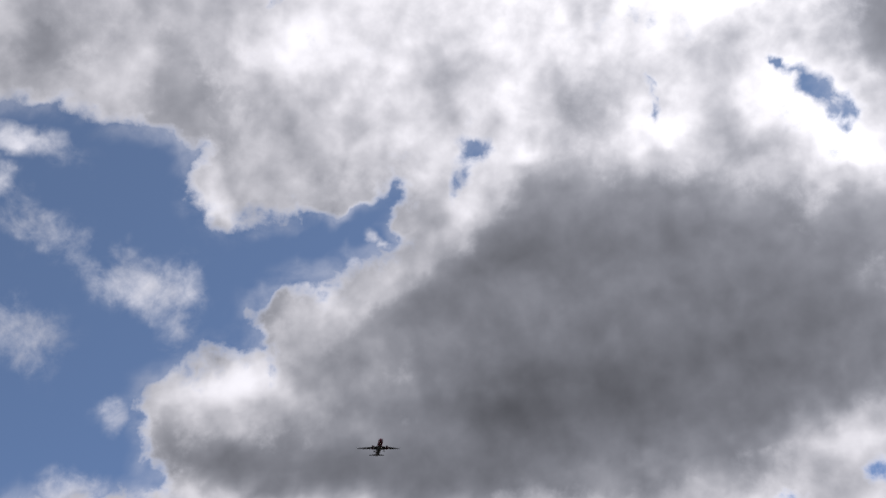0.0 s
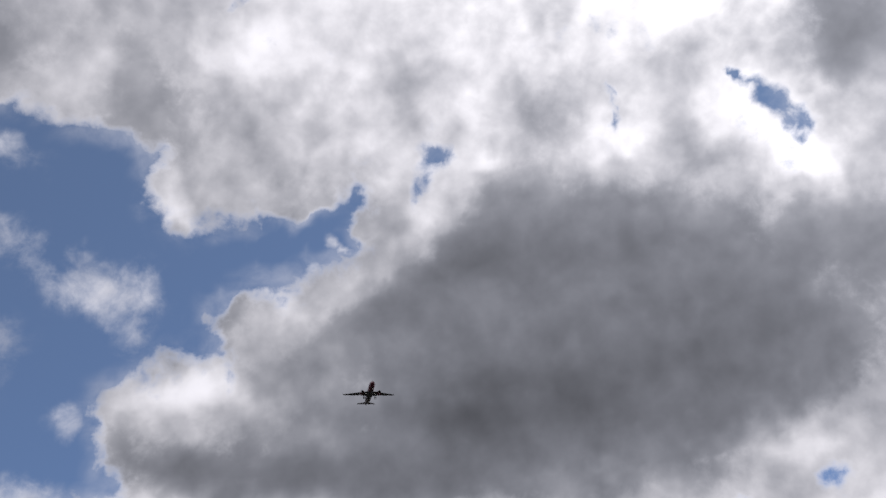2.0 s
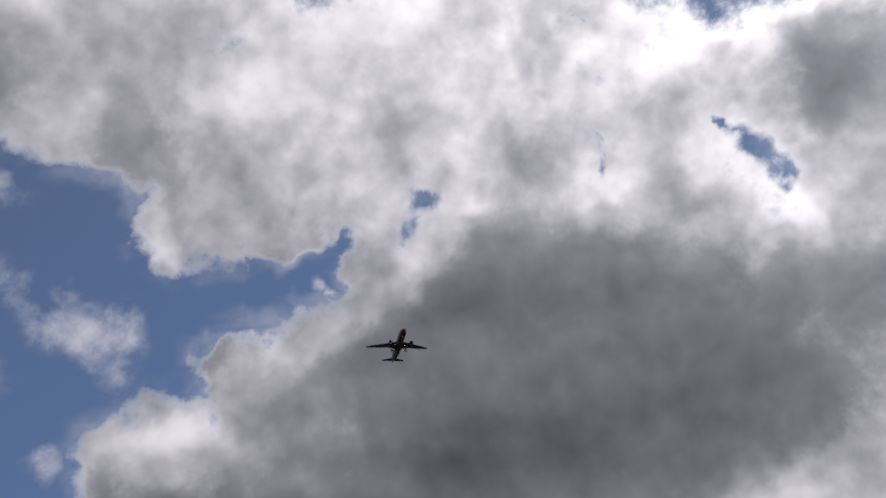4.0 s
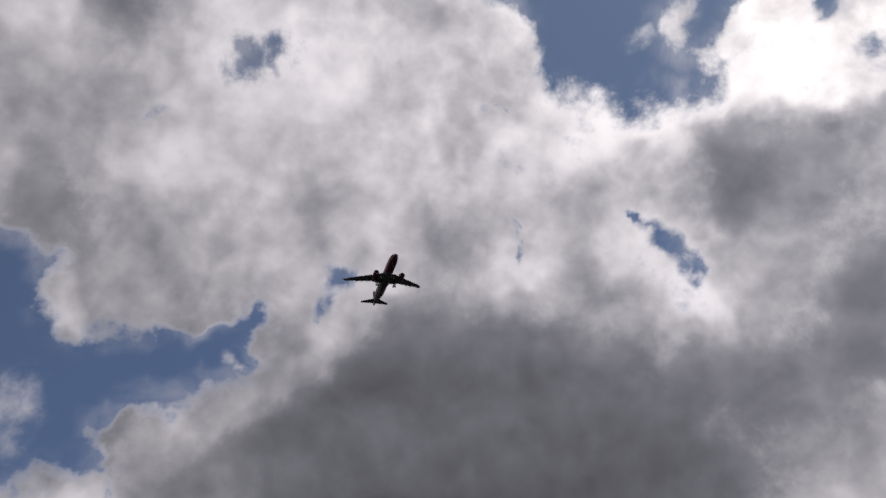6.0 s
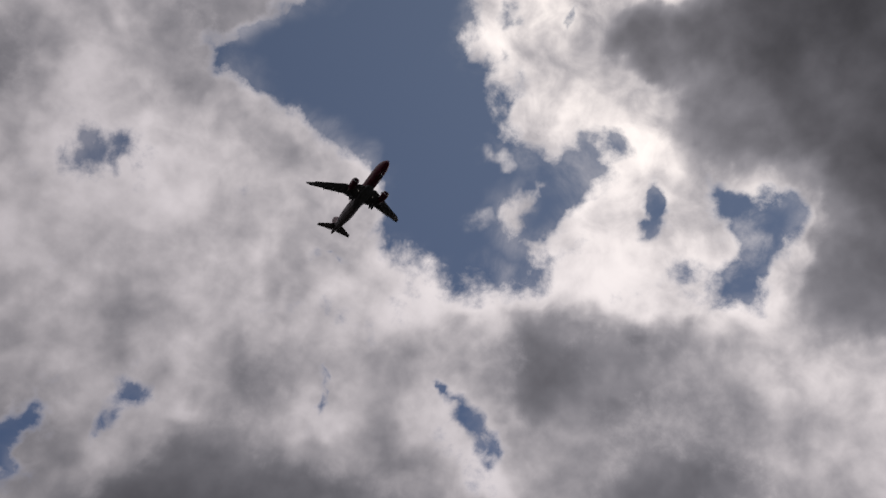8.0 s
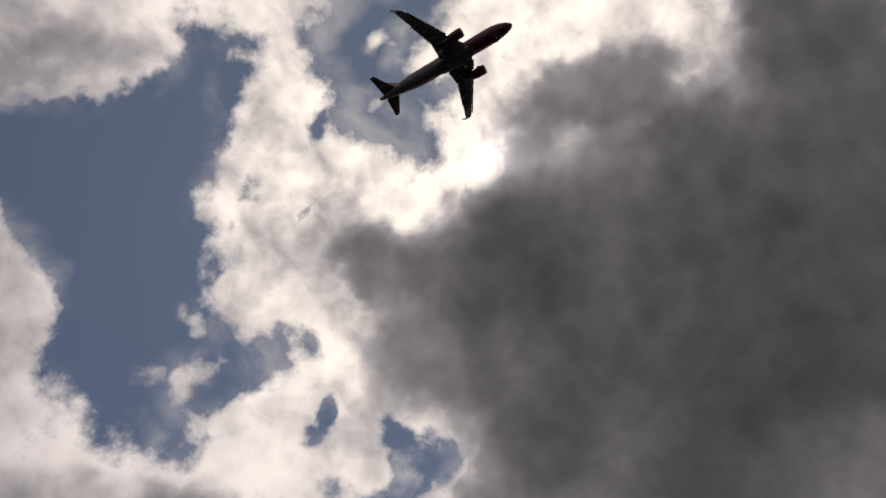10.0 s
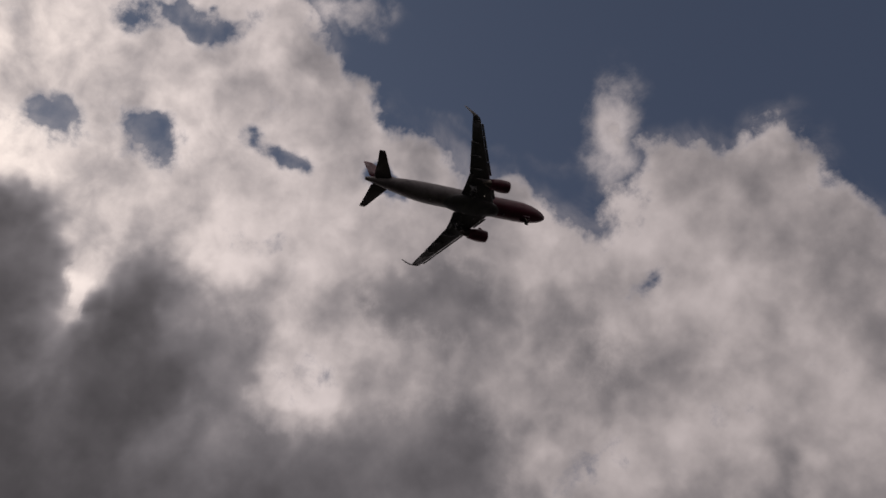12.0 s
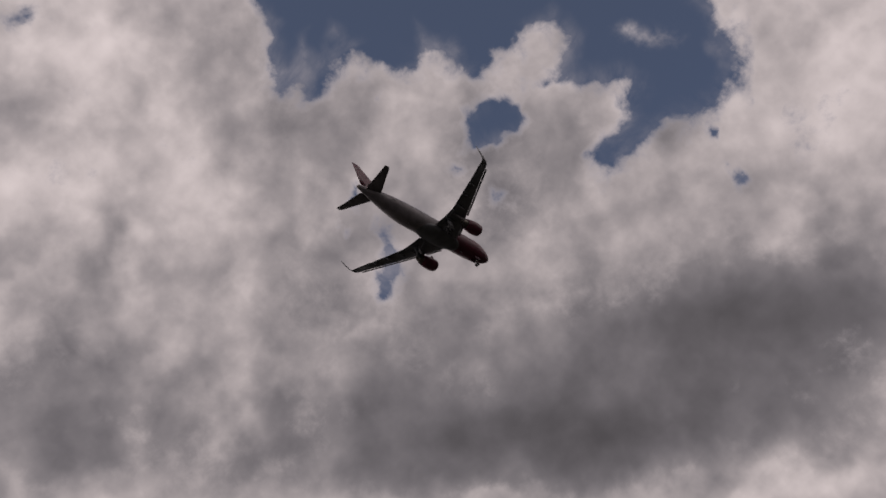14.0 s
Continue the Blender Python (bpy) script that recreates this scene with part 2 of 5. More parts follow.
def opening(outline, soft):
    """Clear sky inside an outline of (azimuth, height) corners; soft: degrees over which the vapour thins out."""
    a, e = np.radians(np.array(outline, np.float32)).T
    corners = np.stack([np.cos(e) * np.sin(a), np.cos(e) * np.cos(a), np.sin(e)], -1)
    mid = corners.mean(0) / np.linalg.norm(corners.mean(0))
    east = np.cross(mid, (0, 0, 1))
    east = east / np.linalg.norm(east)
    north = np.cross(east, mid)
    front = BENT @ mid
    ahead = front > 0.3
    x, y = ((BENT @ axis)[ahead] / front[ahead] for axis in (east, north))
    cx, cy = (corners @ axis / (corners @ mid) for axis in (east, north))
    inside, near = np.zeros(x.shape, bool), np.full(x.shape, 9.0, np.float32)
    for k in range(len(cx)):
        x0, y0, dx, dy = cx[k - 1], cy[k - 1], cx[k] - cx[k - 1], cy[k] - cy[k - 1]
        along = np.clip(((x - x0) * dx + (y - y0) * dy) / (dx * dx + dy * dy + 1e-12), 0, 1)
        near = np.minimum(near, np.hypot(x - x0 - along * dx, y - y0 - along * dy))
        inside ^= ((y0 > y) != (y0 + dy > y)) & (x < x0 + dx * (y - y0) / (dy if abs(dy) > 1e-9 else 1e-9))
    reach = np.degrees(np.where(inside, near, -near)) / soft
    GAPS[ahead] = np.maximum(GAPS[ahead], np.clip(0.38 + 0.5 * reach, 0, 1) ** 4)


def puff(az, el, wide, high, lean, weight):
    np.maximum(PUFFS, lobe(az, el, wide, high, lean) * weight, out=PUFFS)


def depth(az, el, wide, high, lean, weight):
    DEPTH[...] += lobe(az, el, wide, high, lean, 2.6 if weight >= 0.7 else 1.7 if weight >= 0.5 else 1.1) * weight


# ---- openings in the deck and the wisps in them ----
# the low blue gap beside the bank ahead, and its wisps
opening([(-28.4, 20.1), (-28.9, 24.5), (-24.8, 25.6), (-21.9, 25.4), (-19.3, 24.9), (-16.6, 24.8), (-15.3, 23.9), (-14.2, 24.3), (-13.9, 23.3), (-14.7, 22.0), (-14.4, 20.1), (-13.3, 19.3), (-10.9, 19.9), (-8.5, 20.1), (-6.2, 19.6), (-4.6, 20.5), (-2.8, 21.7), (-1.6, 21.5), (-2.2, 20.3), (-2.9, 19.2), (-1.7, 18.0), (-3.0, 17.1), (-4.7, 16.5), (-6.1, 16.2), (-7.8, 15.5), (-10.3, 15.0), (-11.2, 13.6), (-10.3, 12.5), (-9.6, 11.0), (-10.3, 9.9), (-10.8, 11.6), (-13.4, 11.5), (-16.5, 10.0), (-17.3, 8.9), (-16.5, 6.6), (-15.6, 4.4), (-15.7, 3.2), (-26.6, 3.5)], 1.6)
opening([(-8.5, 20.1), (-6.2, 19.6), (-4.6, 20.5), (-2.8, 21.7), (-1.6, 21.5), (-2.2, 20.3), (-2.9, 19.2), (-2.0, 18.1), (-3.3, 17.3), (-5.7, 16.9), (-7.8, 16.2), (-9.9, 15.9), (-10.6, 17.9)], 0.9)
puff(-24.5, 22.9, 2.2, 0.8, -9, 0.80)
puff(-25.8, 20.7, 0.6, 0.9, 7, 0.70)
puff(-23.2, 18.2, 3.6, 1.1, -32, 0.48)
puff(-20.9, 16.4, 2.1, 1.0, -30, 0.40)
puff(-18.3, 15.4, 2.8, 1.6, -18, 0.66)
puff(-15.5, 15.5, 1.5, 1.7, 2, 0.58)
puff(-15.7, 13.1, 1.1, 1.3, 1, 0.45)
puff(-24.2, 12.6, 2.8, 1.8, -37, 0.50)
puff(-20.4, 4.2, 2.5, 0.9, -11, 0.78)
puff(-3.8, 18.2, 0.9, 0.3, -11, 0.75)
puff(-5.7, 17.0, 0.8, 0.4, 19, 0.60)
puff(-19.2, 8.3, 1.1, 1.0, -39, 0.40)
puff(-19.3, 17.6, 0.9, 0.6, 3, 0.40)
gap(2.1, 23.5, 1.1, 1.1, 32, 0.62)
gap(0.9, 21.4, 0.6, 1.4, -28, 0.50)
gap(-1.9, 22.8, 0.9, 1.3, -2, 0.40)
gap(13.8, 24.9, 0.3, 0.8, -8, 0.60)
gap(13.6, 26.5, 0.3, 0.3, -9, 0.50)
gap(22.9, 3.6, 1.3, 0.9, 16, 0.60)
gap(18.3, 2.6, 1.3, 0.5, 2, 0.50)
gap(-10.4, 31.8, 0.9, 0.3, 3, 0.45)
opening([(21.3, 26.2), (22.8, 25.6), (24.1, 24.1), (25.8, 22.7), (25.6, 22.0), (24.5, 22.4), (23.1, 23.7), (21.6, 25.2)], 0.8)
# holes in the white sheet over the bank
gap(-4.7, 35.4, 1.5, 2.0, -22, 0.52)
gap(-2.8, 36.1, 0.8, 1.6, 17, 0.42)
gap(-9.8, 32.4, 1.0, 0.7, 5, 0.48)
gap(13.3, 33.2, 1.1, 0.4, 8, 0.50)
# the wide opening below the sun and the broken cloud in it
opening([(0.3, 43.7), (2.0, 41.9), (5.0, 41.5), (8.2, 40.4), (11.2, 39.8), (13.8, 38.9), (15.1, 37.3), (15.8, 35.0), (16.9, 33.7), (20.0, 33.3), (21.2, 32.3), (22.7, 32.3), (25.1, 32.8), (26.0, 31.9), (28.3, 31.7), (29.4, 33.1), (29.3, 34.0), (27.1, 34.0), (25.3, 35.3), (25.0, 36.4), (26.7, 37.2), (28.7, 37.7), (31.3, 39.2), (33.1, 40.2), (31.6, 41.0), (29.4, 40.2), (26.5, 40.5), (25.0, 41.8), (25.4, 44.6)], 1.7)
opening([(13.4, 55.6), (13.7, 52.4), (11.3, 50.1), (8.2, 48.5), (5.5, 47.3), (2.7, 45.2), (1.6, 44.2), (1.3, 43.1), (2.6, 42.0), (5.1, 42.1), (7.4, 41.0), (9.4, 40.6), (12.7, 39.9), (14.4, 39.0), (15.6, 35.2), (17.1, 33.9), (19.1, 33.8), (20.6, 32.9), (23.4, 32.8), (25.8, 32.3), (28.6, 32.3), (29.2, 33.3), (27.3, 34.7), (25.5, 35.9), (25.0, 36.7), (27.8, 38.2), (30.3, 38.9), (33.2, 40.4), (31.6, 41.1), (29.2, 40.1), (27.3, 40.4), (24.8, 41.7), (25.4, 43.5), (24.7, 45.1), (22.1, 45.9), (23.0, 47.9), (22.3, 48.8), (21.7, 52.0), (20.7, 53.8), (20.1, 56.9)], 1.7)
opening([(29.0, 54.2), (32.1, 55.8), (34.7, 57.5), (38.4, 57.6), (37.3, 55.0), (39.9, 53.8), (39.7, 52.8), (37.1, 52.1), (34.3, 52.7), (31.5, 53.1)], 1.6)
opening([(39.7, 38.3), (41.0, 37.3), (43.1, 36.6), (45.5, 37.0), (45.8, 35.7), (44.9, 33.7), (43.3, 31.8), (42.2, 30.1), (40.7, 30.7), (39.5, 32.2), (40.8, 33.1), (40.2, 34.7), (39.2, 36.3)], 1.3)
puff(24.3, 40.0, 1.0, 0.4, -9, 0.70)
puff(23.2, 36.3, 0.8, 0.5, 22, 0.40)
puff(34.0, 54.9, 0.7, 0.5, 34, 0.60)
puff(41.6, 34.1, 1.4, 1.6, 1, 0.50)
puff(40.3, 32.2, 1.0, 0.6, 2, 0.50)
puff(23.3, 36.0, 1.0, 0.7, -14, 0.40)
puff(24.8, 39.5, 1.2, 0.3, -10, 0.60)
gap(36.2, 36.8, 0.8, 1.4, 14, 0.85)
gap(35.3, 35.5, 1.2, 0.8, 4, 0.75)
gap(37.7, 32.8, 1.5, 1.0, -27, 0.50)
gap(29.0, 44.5, 0.9, 0.5, -11, 0.40)
gap(57.2, 28.1, 1.3, 0.8, -6, 0.60)
gap(58.9, 27.6, 0.6, 0.6, -7, 0.50)
gap(21.3, 26.4, 0.6, 0.5, 11, 0.70)
gap(13.5, 26.0, 0.4, 0.9, 5, 0.45)
gap(12.1, 33.3, 1.4, 0.3, 10, 0.45)
gap(37.9, 40.2, 0.9, 0.5, -17, 0.45)
gap(13.8, 25.6, 0.3, 1.2, 2, 0.60)
gap(-9.9, 32.2, 1.0, 0.6, 15, 0.48)
gap(13.3, 33.1, 1.5, 0.3, 2, 0.50)
# openings beside and over the sun
opening([(24.1, 57.5), (26.1, 60.1), (29.6, 62.2), (33.7, 64.2), (42.3, 66.6), (42.4, 63.7), (40.4, 61.7), (39.9, 59.6), (36.4, 59.6), (36.3, 57.8), (41.0, 57.3), (40.8, 55.8), (38.6, 55.4), (33.7, 54.5), (29.7, 54.3), (28.5, 55.2), (25.8, 55.2)], 1.7)
puff(32.1, 58.6, 1.0, 0.4, 41, 0.85)
puff(38.4, 61.5, 0.6, 1.1, 21, 0.60)
puff(36.0, 56.5, 1.3, 0.6, 23, 0.40)
gap(29.1, 52.6, 0.6, 1.0, 2, 0.60)
gap(18.8, 46.3, 1.5, 1.2, 35, 0.65)
gap(25.4, 48.2, 1.1, 0.6, 56, 0.55)
gap(24.9, 42.9, 1.1, 0.7, 29, 0.65)
gap(30.3, 47.5, 1.7, 0.4, 75, 0.60)
gap(28.2, 37.0, 2.8, 1.2, 37, 0.95)
gap(35.6, 36.2, 0.5, 1.3, 39, 0.55)
gap(25.2, 45.5, 0.5, 1.5, 29, 0.45)
# the ragged backlit cloud past the sun
opening([(27.9, 62.0), (32.0, 64.4), (36.1, 65.3), (38.2, 64.4), (37.2, 62.9), (39.4, 62.0), (38.7, 60.0), (35.0, 57.9)], 1.8)
gap(40.5, 69.2, 2.7, 1.3, 43, 1.00)
gap(45.9, 67.1, 1.2, 0.9, 32, 0.55)
gap(60.7, 66.5, 2.3, 0.7, 32, 0.68)
gap(61.8, 70.9, 1.3, 0.9, 18, 0.40)
gap(82.3, 67.2, 2.2, 1.3, -2, 0.78)
gap(95.5, 67.6, 2.2, 1.8, -14, 0.86)
gap(114.8, 65.5, 2.5, 0.8, -50, 0.68)
gap(126.3, 62.1, 1.7, 1.1, -52, 0.62)
gap(91.8, 73.4, 1.3, 1.0, -11, 0.55)
gap(103.8, 73.1, 1.0, 0.6, -22, 0.55)
gap(54.9, 63.9, 1.1, 0.5, 23, 0.35)
opening([(129.3, 70.2), (127.7, 67.3), (129.8, 64.6), (133.3, 63.2), (134.9, 61.0), (137.0, 60.0), (138.7, 58.9), (140.8, 56.3), (143.7, 53.6), (150.0, 56.2)], 1.7)
# clear sky over the large cumulus
opening([(117.6, 80.8), (124.3, 72.3), (126.9, 68.3), (129.0, 66.7), (129.4, 65.3), (132.4, 64.4), (134.8, 63.3), (135.3, 61.7), (138.9, 60.3), (140.8, 58.6), (142.9, 57.3), (146.3, 56.5), (149.6, 55.1), (153.6, 55.3), (157.5, 53.8), (158.0, 52.2), (161.3, 51.6), (162.9, 51.1), (162.4, 49.2), (162.0, 46.7), (160.9, 43.8), (159.8, 41.7), (159.9, 39.9), (163.0, 40.3), (165.6, 40.9), (166.3, 39.4), (167.8, 37.8), (169.4, 35.9), (-167.2, 47.1)], 1.7)
puff(151.9, 57.8, 1.5, 3.1, -48, 1.00)
puff(130.4, 72.7, 2.9, 1.0, -32, 0.75)
gap(115.7, 65.3, 1.7, 1.1, -49, 0.68)
gap(125.1, 63.1, 1.0, 1.0, -16, 0.70)
gap(111.1, 67.2, 1.0, 0.7, -24, 0.60)
gap(96.8, 68.1, 0.6, 1.2, 21, 0.85)
gap(161.7, 33.2, 0.6, 1.8, -33, 0.65)
gap(158.9, 31.4, 0.5, 0.9, -41, 0.50)
gap(166.5, 37.3, 0.6, 0.8, -49, 0.50)
gap(114.6, 69.1, 0.7, 0.8, -5, 0.40)
gap(160.5, 48.4, 0.4, 0.4, -46, 0.40)
gap(133.2, 55.7, 1.3, 0.5, -24, 0.30)
opening([(179.4, 53.6), (163.7, 47.2), (163.0, 43.2), (162.0, 41.4), (161.5, 38.9), (164.2, 39.4), (166.6, 39.7), (167.9, 40.6), (169.4, 39.4), (169.7, 38.0), (171.6, 36.3), (172.6, 34.6), (175.7, 34.7), (178.6, 33.5), (178.2, 32.9), (175.3, 32.7), (176.8, 31.2), (179.5, 28.9), (179.1, 28.2), (176.8, 28.0), (174.8, 27.3), (175.4, 25.1), (177.8, 25.5), (-179.0, 25.1), (-176.4, 23.8), (-174.1, 24.2), (-172.7, 26.1), (-172.9, 27.8), (-171.0, 30.6), (-160.9, 37.5)], 1.7)
gap(160.0, 27.7, 1.3, 1.9, -31, 0.68)
gap(161.3, 30.0, 0.9, 1.5, -32, 0.56)
gap(-178.4, 21.0, 0.8, 0.7, -41, 0.70)
gap(-177.6, 23.5, 0.6, 0.6, -42, 0.70)
gap(168.1, 31.4, 0.9, 0.6, -35, 0.50)
gap(169.2, 35.6, 1.0, 0.6, -36, 0.40)
gap(145.6, 49.6, 1.8, 0.7, -3, 0.55)
gap(169.3, 28.5, 1.1, 1.2, -36, 0.50)
puff(-176.7, 30.3, 1.8, 0.8, -44, 0.32)
puff(176.7, 30.0, 1.9, 0.8, -50, 0.45)
# the tall tower at the far side of the clear sky
puff(-172.4, 24.2, 1.3, 5.6, -48, 1.00)
# lumps of the storm cloud round the sun, and thin bright parts beside it
depth(48.2, 54.4, 1.9, 1.5, -7, 0.60)
depth(44.9, 52.1, 1.3, 0.8, 27, -0.35)
depth(36.0, 46.8, 2.5, 2.0, 4, 0.40)
depth(39.6, 49.4, 2.0, 2.0, 41, -0.30)
depth(-11.6, 20.8, 3.9, 1.8, 2, -0.35)
depth(6.7, 28.9, 15.4, 4.2, -6, 0.12)
depth(152.4, 34.1, 3.9, 2.9, -27, -0.30)
depth(160.3, 30.7, 4.0, 3.0, -31, -0.15)
depth(151.8, 48.0, 3.3, 2.4, -23, -0.15)
# small openings by the cumulus
opening([(170.5, 33.9), (172.9, 33.6), (174.9, 32.0), (174.3, 30.6), (172.6, 30.4), (171.1, 30.7), (169.5, 31.7)], 1.0)
gap(102.5, 74.0, 3.2, 1.3, -13, 0.85)
depth(-11.8, 19.5, 3.7, 1.3, 5, -0.40)
# bright fringes of the low bank
depth(-6.5, 14.4, 5.0, 1.3, 29, -0.35)
depth(0.1, 18.4, 4.3, 1.4, 40, -0.35)
depth(-13.7, 10.2, 3.5, 1.5, 10, -0.30)
depth(19.9, 5.3, 4.4, 1.5, 11, -0.30)
depth(11.2, 4.3, 6.5, 0.9, -3, -0.15)
depth(-12.7, 9.7, 4.8, 1.5, -0, -0.30)
depth(61.0, 55.0, 3.7, 1.6, 4, 0.50)

# ---- thick and thin parts of the deck ----
# the low bank ahead, the blue gap beside it and the wisps in the gap
depth(21.4, 5.8, 2.5, 1.2, -5, -0.3)
depth(6.1, 23.2, 1.5, 1.0, -5, -0.3)
depth(13.4, 23.6, 2.5, 1.9, -8, -0.3)
depth(24.5, 20.8, 2.6, 1.5, -43, -0.4)
depth(-5.1, 11.9, 4.0, 2.9, -1, 0.25)
depth(-12.0, 5.9, 4.8, 1.9, -1, 0.15)
depth(-0.0, 4.4, 13.3, 1.9, -2, 0.45)
depth(-24.1, 28.6, 5.9, 2.4, 20, 0.48)
depth(15.7, 27.8, 10.2, 3.5, -10, -0.12)
depth(13.9, 13.7, 13.8, 7.0, 0, 0.66)
depth(0.1, 14.4, 6.6, 3.6, 32, 0.2)
depth(26.9, 25.6, 1.9, 3.6, -15, 0.35)
depth(-4.9, 5.1, 15.9, 2.2, -2, 0.25)
depth(6.8, 8.1, 10.3, 2.6, -8, 0.45)
depth(1.8, 7.6, 7.1, 1.8, -3, 0.4)
depth(-22.3, 14.9, 7.9, 6.1, 3, 0.25)
depth(-16.2, 9.4, 3.7, 3.1, 0, 0.15)
depth(18.1, 9.8, 6.3, 2.8, -6, 0.25)
depth(17.5, 4.9, 8.4, 2.4, -4, 0.35)
# the heart of the low bank
depth(8.3, 19.0, 7.6, 3.6, 27, 0.15)
depth(28.7, 14.7, 6.8, 5.7, -9, 0.49)
# grey and bright parts over the low bank
depth(2.0, 14.6, 7.4, 2.9, 32, 0.35)
depth(3.1, 19.1, 5.9, 2.0, 32, 0.15)
depth(-13.4, 35.6, 3.8, 4.3, -7, 0.35)
depth(-15.9, 28.5, 2.3, 3.7, 13, 0.4)
depth(34.5, 33.0, 4.0, 2.8, -14, -0.5)
depth(21.2, 30.7, 9.4, 3.9, -6, -0.15)
depth(-13.2, 18.4, 3.2, 1.8, 8, 0.2)
depth(-10.6, 19.3, 6.7, 2.5, 7, 0.2)
depth(-14.4, 24.7, 4.4, 4.9, 11, 0.15)
depth(26.9, 19.1, 4.5, 3.8, -6, 0.2)
depth(11.4, 14.7, 15.7, 3.8, -0, 0.25)
depth(-12.7, 16.0, 4.3, 5.9, 7, 0.3)
# the middle sky: broken white cloud and a large blue opening
depth(35.8, 32.3, 7.3, 1.3, -14, -0.3)
depth(35.2, 40.1, 3.9, 2.8, -10, -0.35)
depth(-11.8, 35.4, 3.4, 6.7, -2, 0.5)
depth(-0.4, 29.9, 8.4, 3.6, 11, 0.3)
depth(29.7, 26.7, 4.1, 2.6, -4, 0.25)
depth(37.0, 18.0, 6.9, 3.9, -4, 0.5)
depth(35.0, 24.0, 8.3, 4.9, -5, 0.5)
depth(29.7, 26.0, 3.5, 2.3, -4, 0.3)
depth(-5.9, 30.4, 11.0, 7.9, 14, 0.15)
depth(32.0, 31.1, 7.6, 1.3, -6, -0.3)
depth(1.4, 17.2, 8.8, 2.8, 22, 0.4)
depth(5.8, 20.9, 5.2, 1.6, 37, 0.15)
depth(11.1, 17.1, 9.7, 2.2, 4, 0.25)
# round the sun: the storm cloud and the wide blue opening
depth(1.6, 45.5, 4.7, 4.0, 30, 0.35)
depth(8.9, 51.4, 4.1, 1.2, 35, 0.3)
depth(59.7, 42.8, 10.2, 13.0, -13, 1.2)
depth(47.1, 46.8, 4.8, 4.3, -4, 0.8)
depth(37.6, 45.9, 3.0, 2.2, -7, 0.7)
depth(43.6, 41.6, 4.2, 3.6, -31, 0.7)
depth(51.1, 36.7, 3.7, 4.1, -5, 0.6)
depth(42.4, 52.2, 2.6, 3.3, 18, -0.35)
depth(48.5, 30.5, 4.0, 2.8, -2, 0.6)
depth(9.8, 26.0, 3.4, 2.9, 17, 0.4)
depth(45.4, 34.1, 0.8, 3.2, -26, -0.3)
depth(31.7, 29.6, 7.8, 2.4, -2, 0.5)
depth(57.2, 29.9, 7.2, 4.5, -7, 0.5)
depth(11.1, 30.1, 6.6, 6.6, 17, 0.25)
depth(6.5, 39.7, 6.1, 9.3, 24, 0.2)
# the storm cloud farther on
depth(71.3, 34.7, 7.9, 6.3, -9, 1)
# the storm cloud's upper edge
depth(71.4, 46.6, 18.8, 8.2, -4, 1)
depth(81.1, 58.0, 4.6, 4.9, -14, 0.8)
depth(96.1, 55.0, 3.6, 5.6, -26, 0.8)
depth(56.4, 57.4, 5.0, 2.2, 7, 0.7)
depth(47.6, 48.2, 5.0, 4.6, 14, 0.7)
depth(91.1, 57.6, 0.8, 1.9, -22, -0.49)
depth(66.3, 57.3, 0.9, 0.6, -31, -0.49)
depth(46.5, 54.5, 2.0, 1.0, 16, -0.4)
depth(84.5, 39.0, 10.6, 4.4, -11, 0.8)
# the long dark base and the ragged cloud over it
depth(81.8, 50.1, 26.8, 7.2, -2, 0.7)
depth(79.8, 59.3, 4.3, 3.7, -0, 0.8)
depth(95.2, 58.4, 2.0, 3.7, -13, 0.6)
depth(105.8, 55.8, 2.2, 3.6, -22, 0.55)
depth(56.2, 57.1, 5.3, 1.9, 20, 0.6)
depth(116.7, 45.1, 5.5, 6.6, -29, 0.5)
depth(126.3, 54.8, 5.1, 4.0, -8, 0.4)
depth(110.8, 51.7, 2.5, 1.9, -26, -0.45)
depth(90.8, 58.0, 0.7, 0.9, -10, -0.49)
depth(58.1, 54.1, 8.2, 2.5, 18, 0.2)
depth(55.9, 47.4, 10.7, 5.4, 17, -0.6)
# openings past the zenith
depth(137.3, 49.6, 3.6, 8.0, -42, 0.35)
depth(140.0, 56.8, 4.6, 1.9, -47, 0.25)
# the large cumulus and the clear sky over it
depth(119.3, 55.6, 6.0, 2.3, -16, 0.3)
depth(147.1, 49.8, 4.1, 1.9, -18, 0.3)
depth(141.0, 46.0, 4.7, 2.6, -33, 0.25)
depth(125.0, 45.5, 4.9, 3.1, -21, 0.4)
depth(112.8, 52.1, 2.0, 1.9, -11, -0.3)
depth(92.1, 51.9, 9.8, 5.4, 5, 0.25)
depth(154.3, 46.0, 6.3, 5.3, -44, 0.4)
# the cumulus farther down
depth(124.1, 46.2, 4.9, 6.0, -18, 0.3)
depth(126.9, 55.7, 6.6, 2.0, -19, 0.3)
depth(106.7, 65.0, 9.2, 7.8, 0, -0.15)
depth(159.3, 34.8, 4.2, 6.1, -42, 0.3)
depth(150.4, 33.2, 8.5, 4.2, -35, 0.49)
# a thin streak
depth(165.4, 28.0, 7.3, 6.7, -40, 0.35)
# the far side: openings and small holes
depth(138.0, 51.0, 4.5, 2.2, -16, 0.3)
depth(166.2, 20.7, 11.7, 3.4, -24, 0.3)
depth(139.6, 44.7, 7.9, 4.8, -19, 0.15)
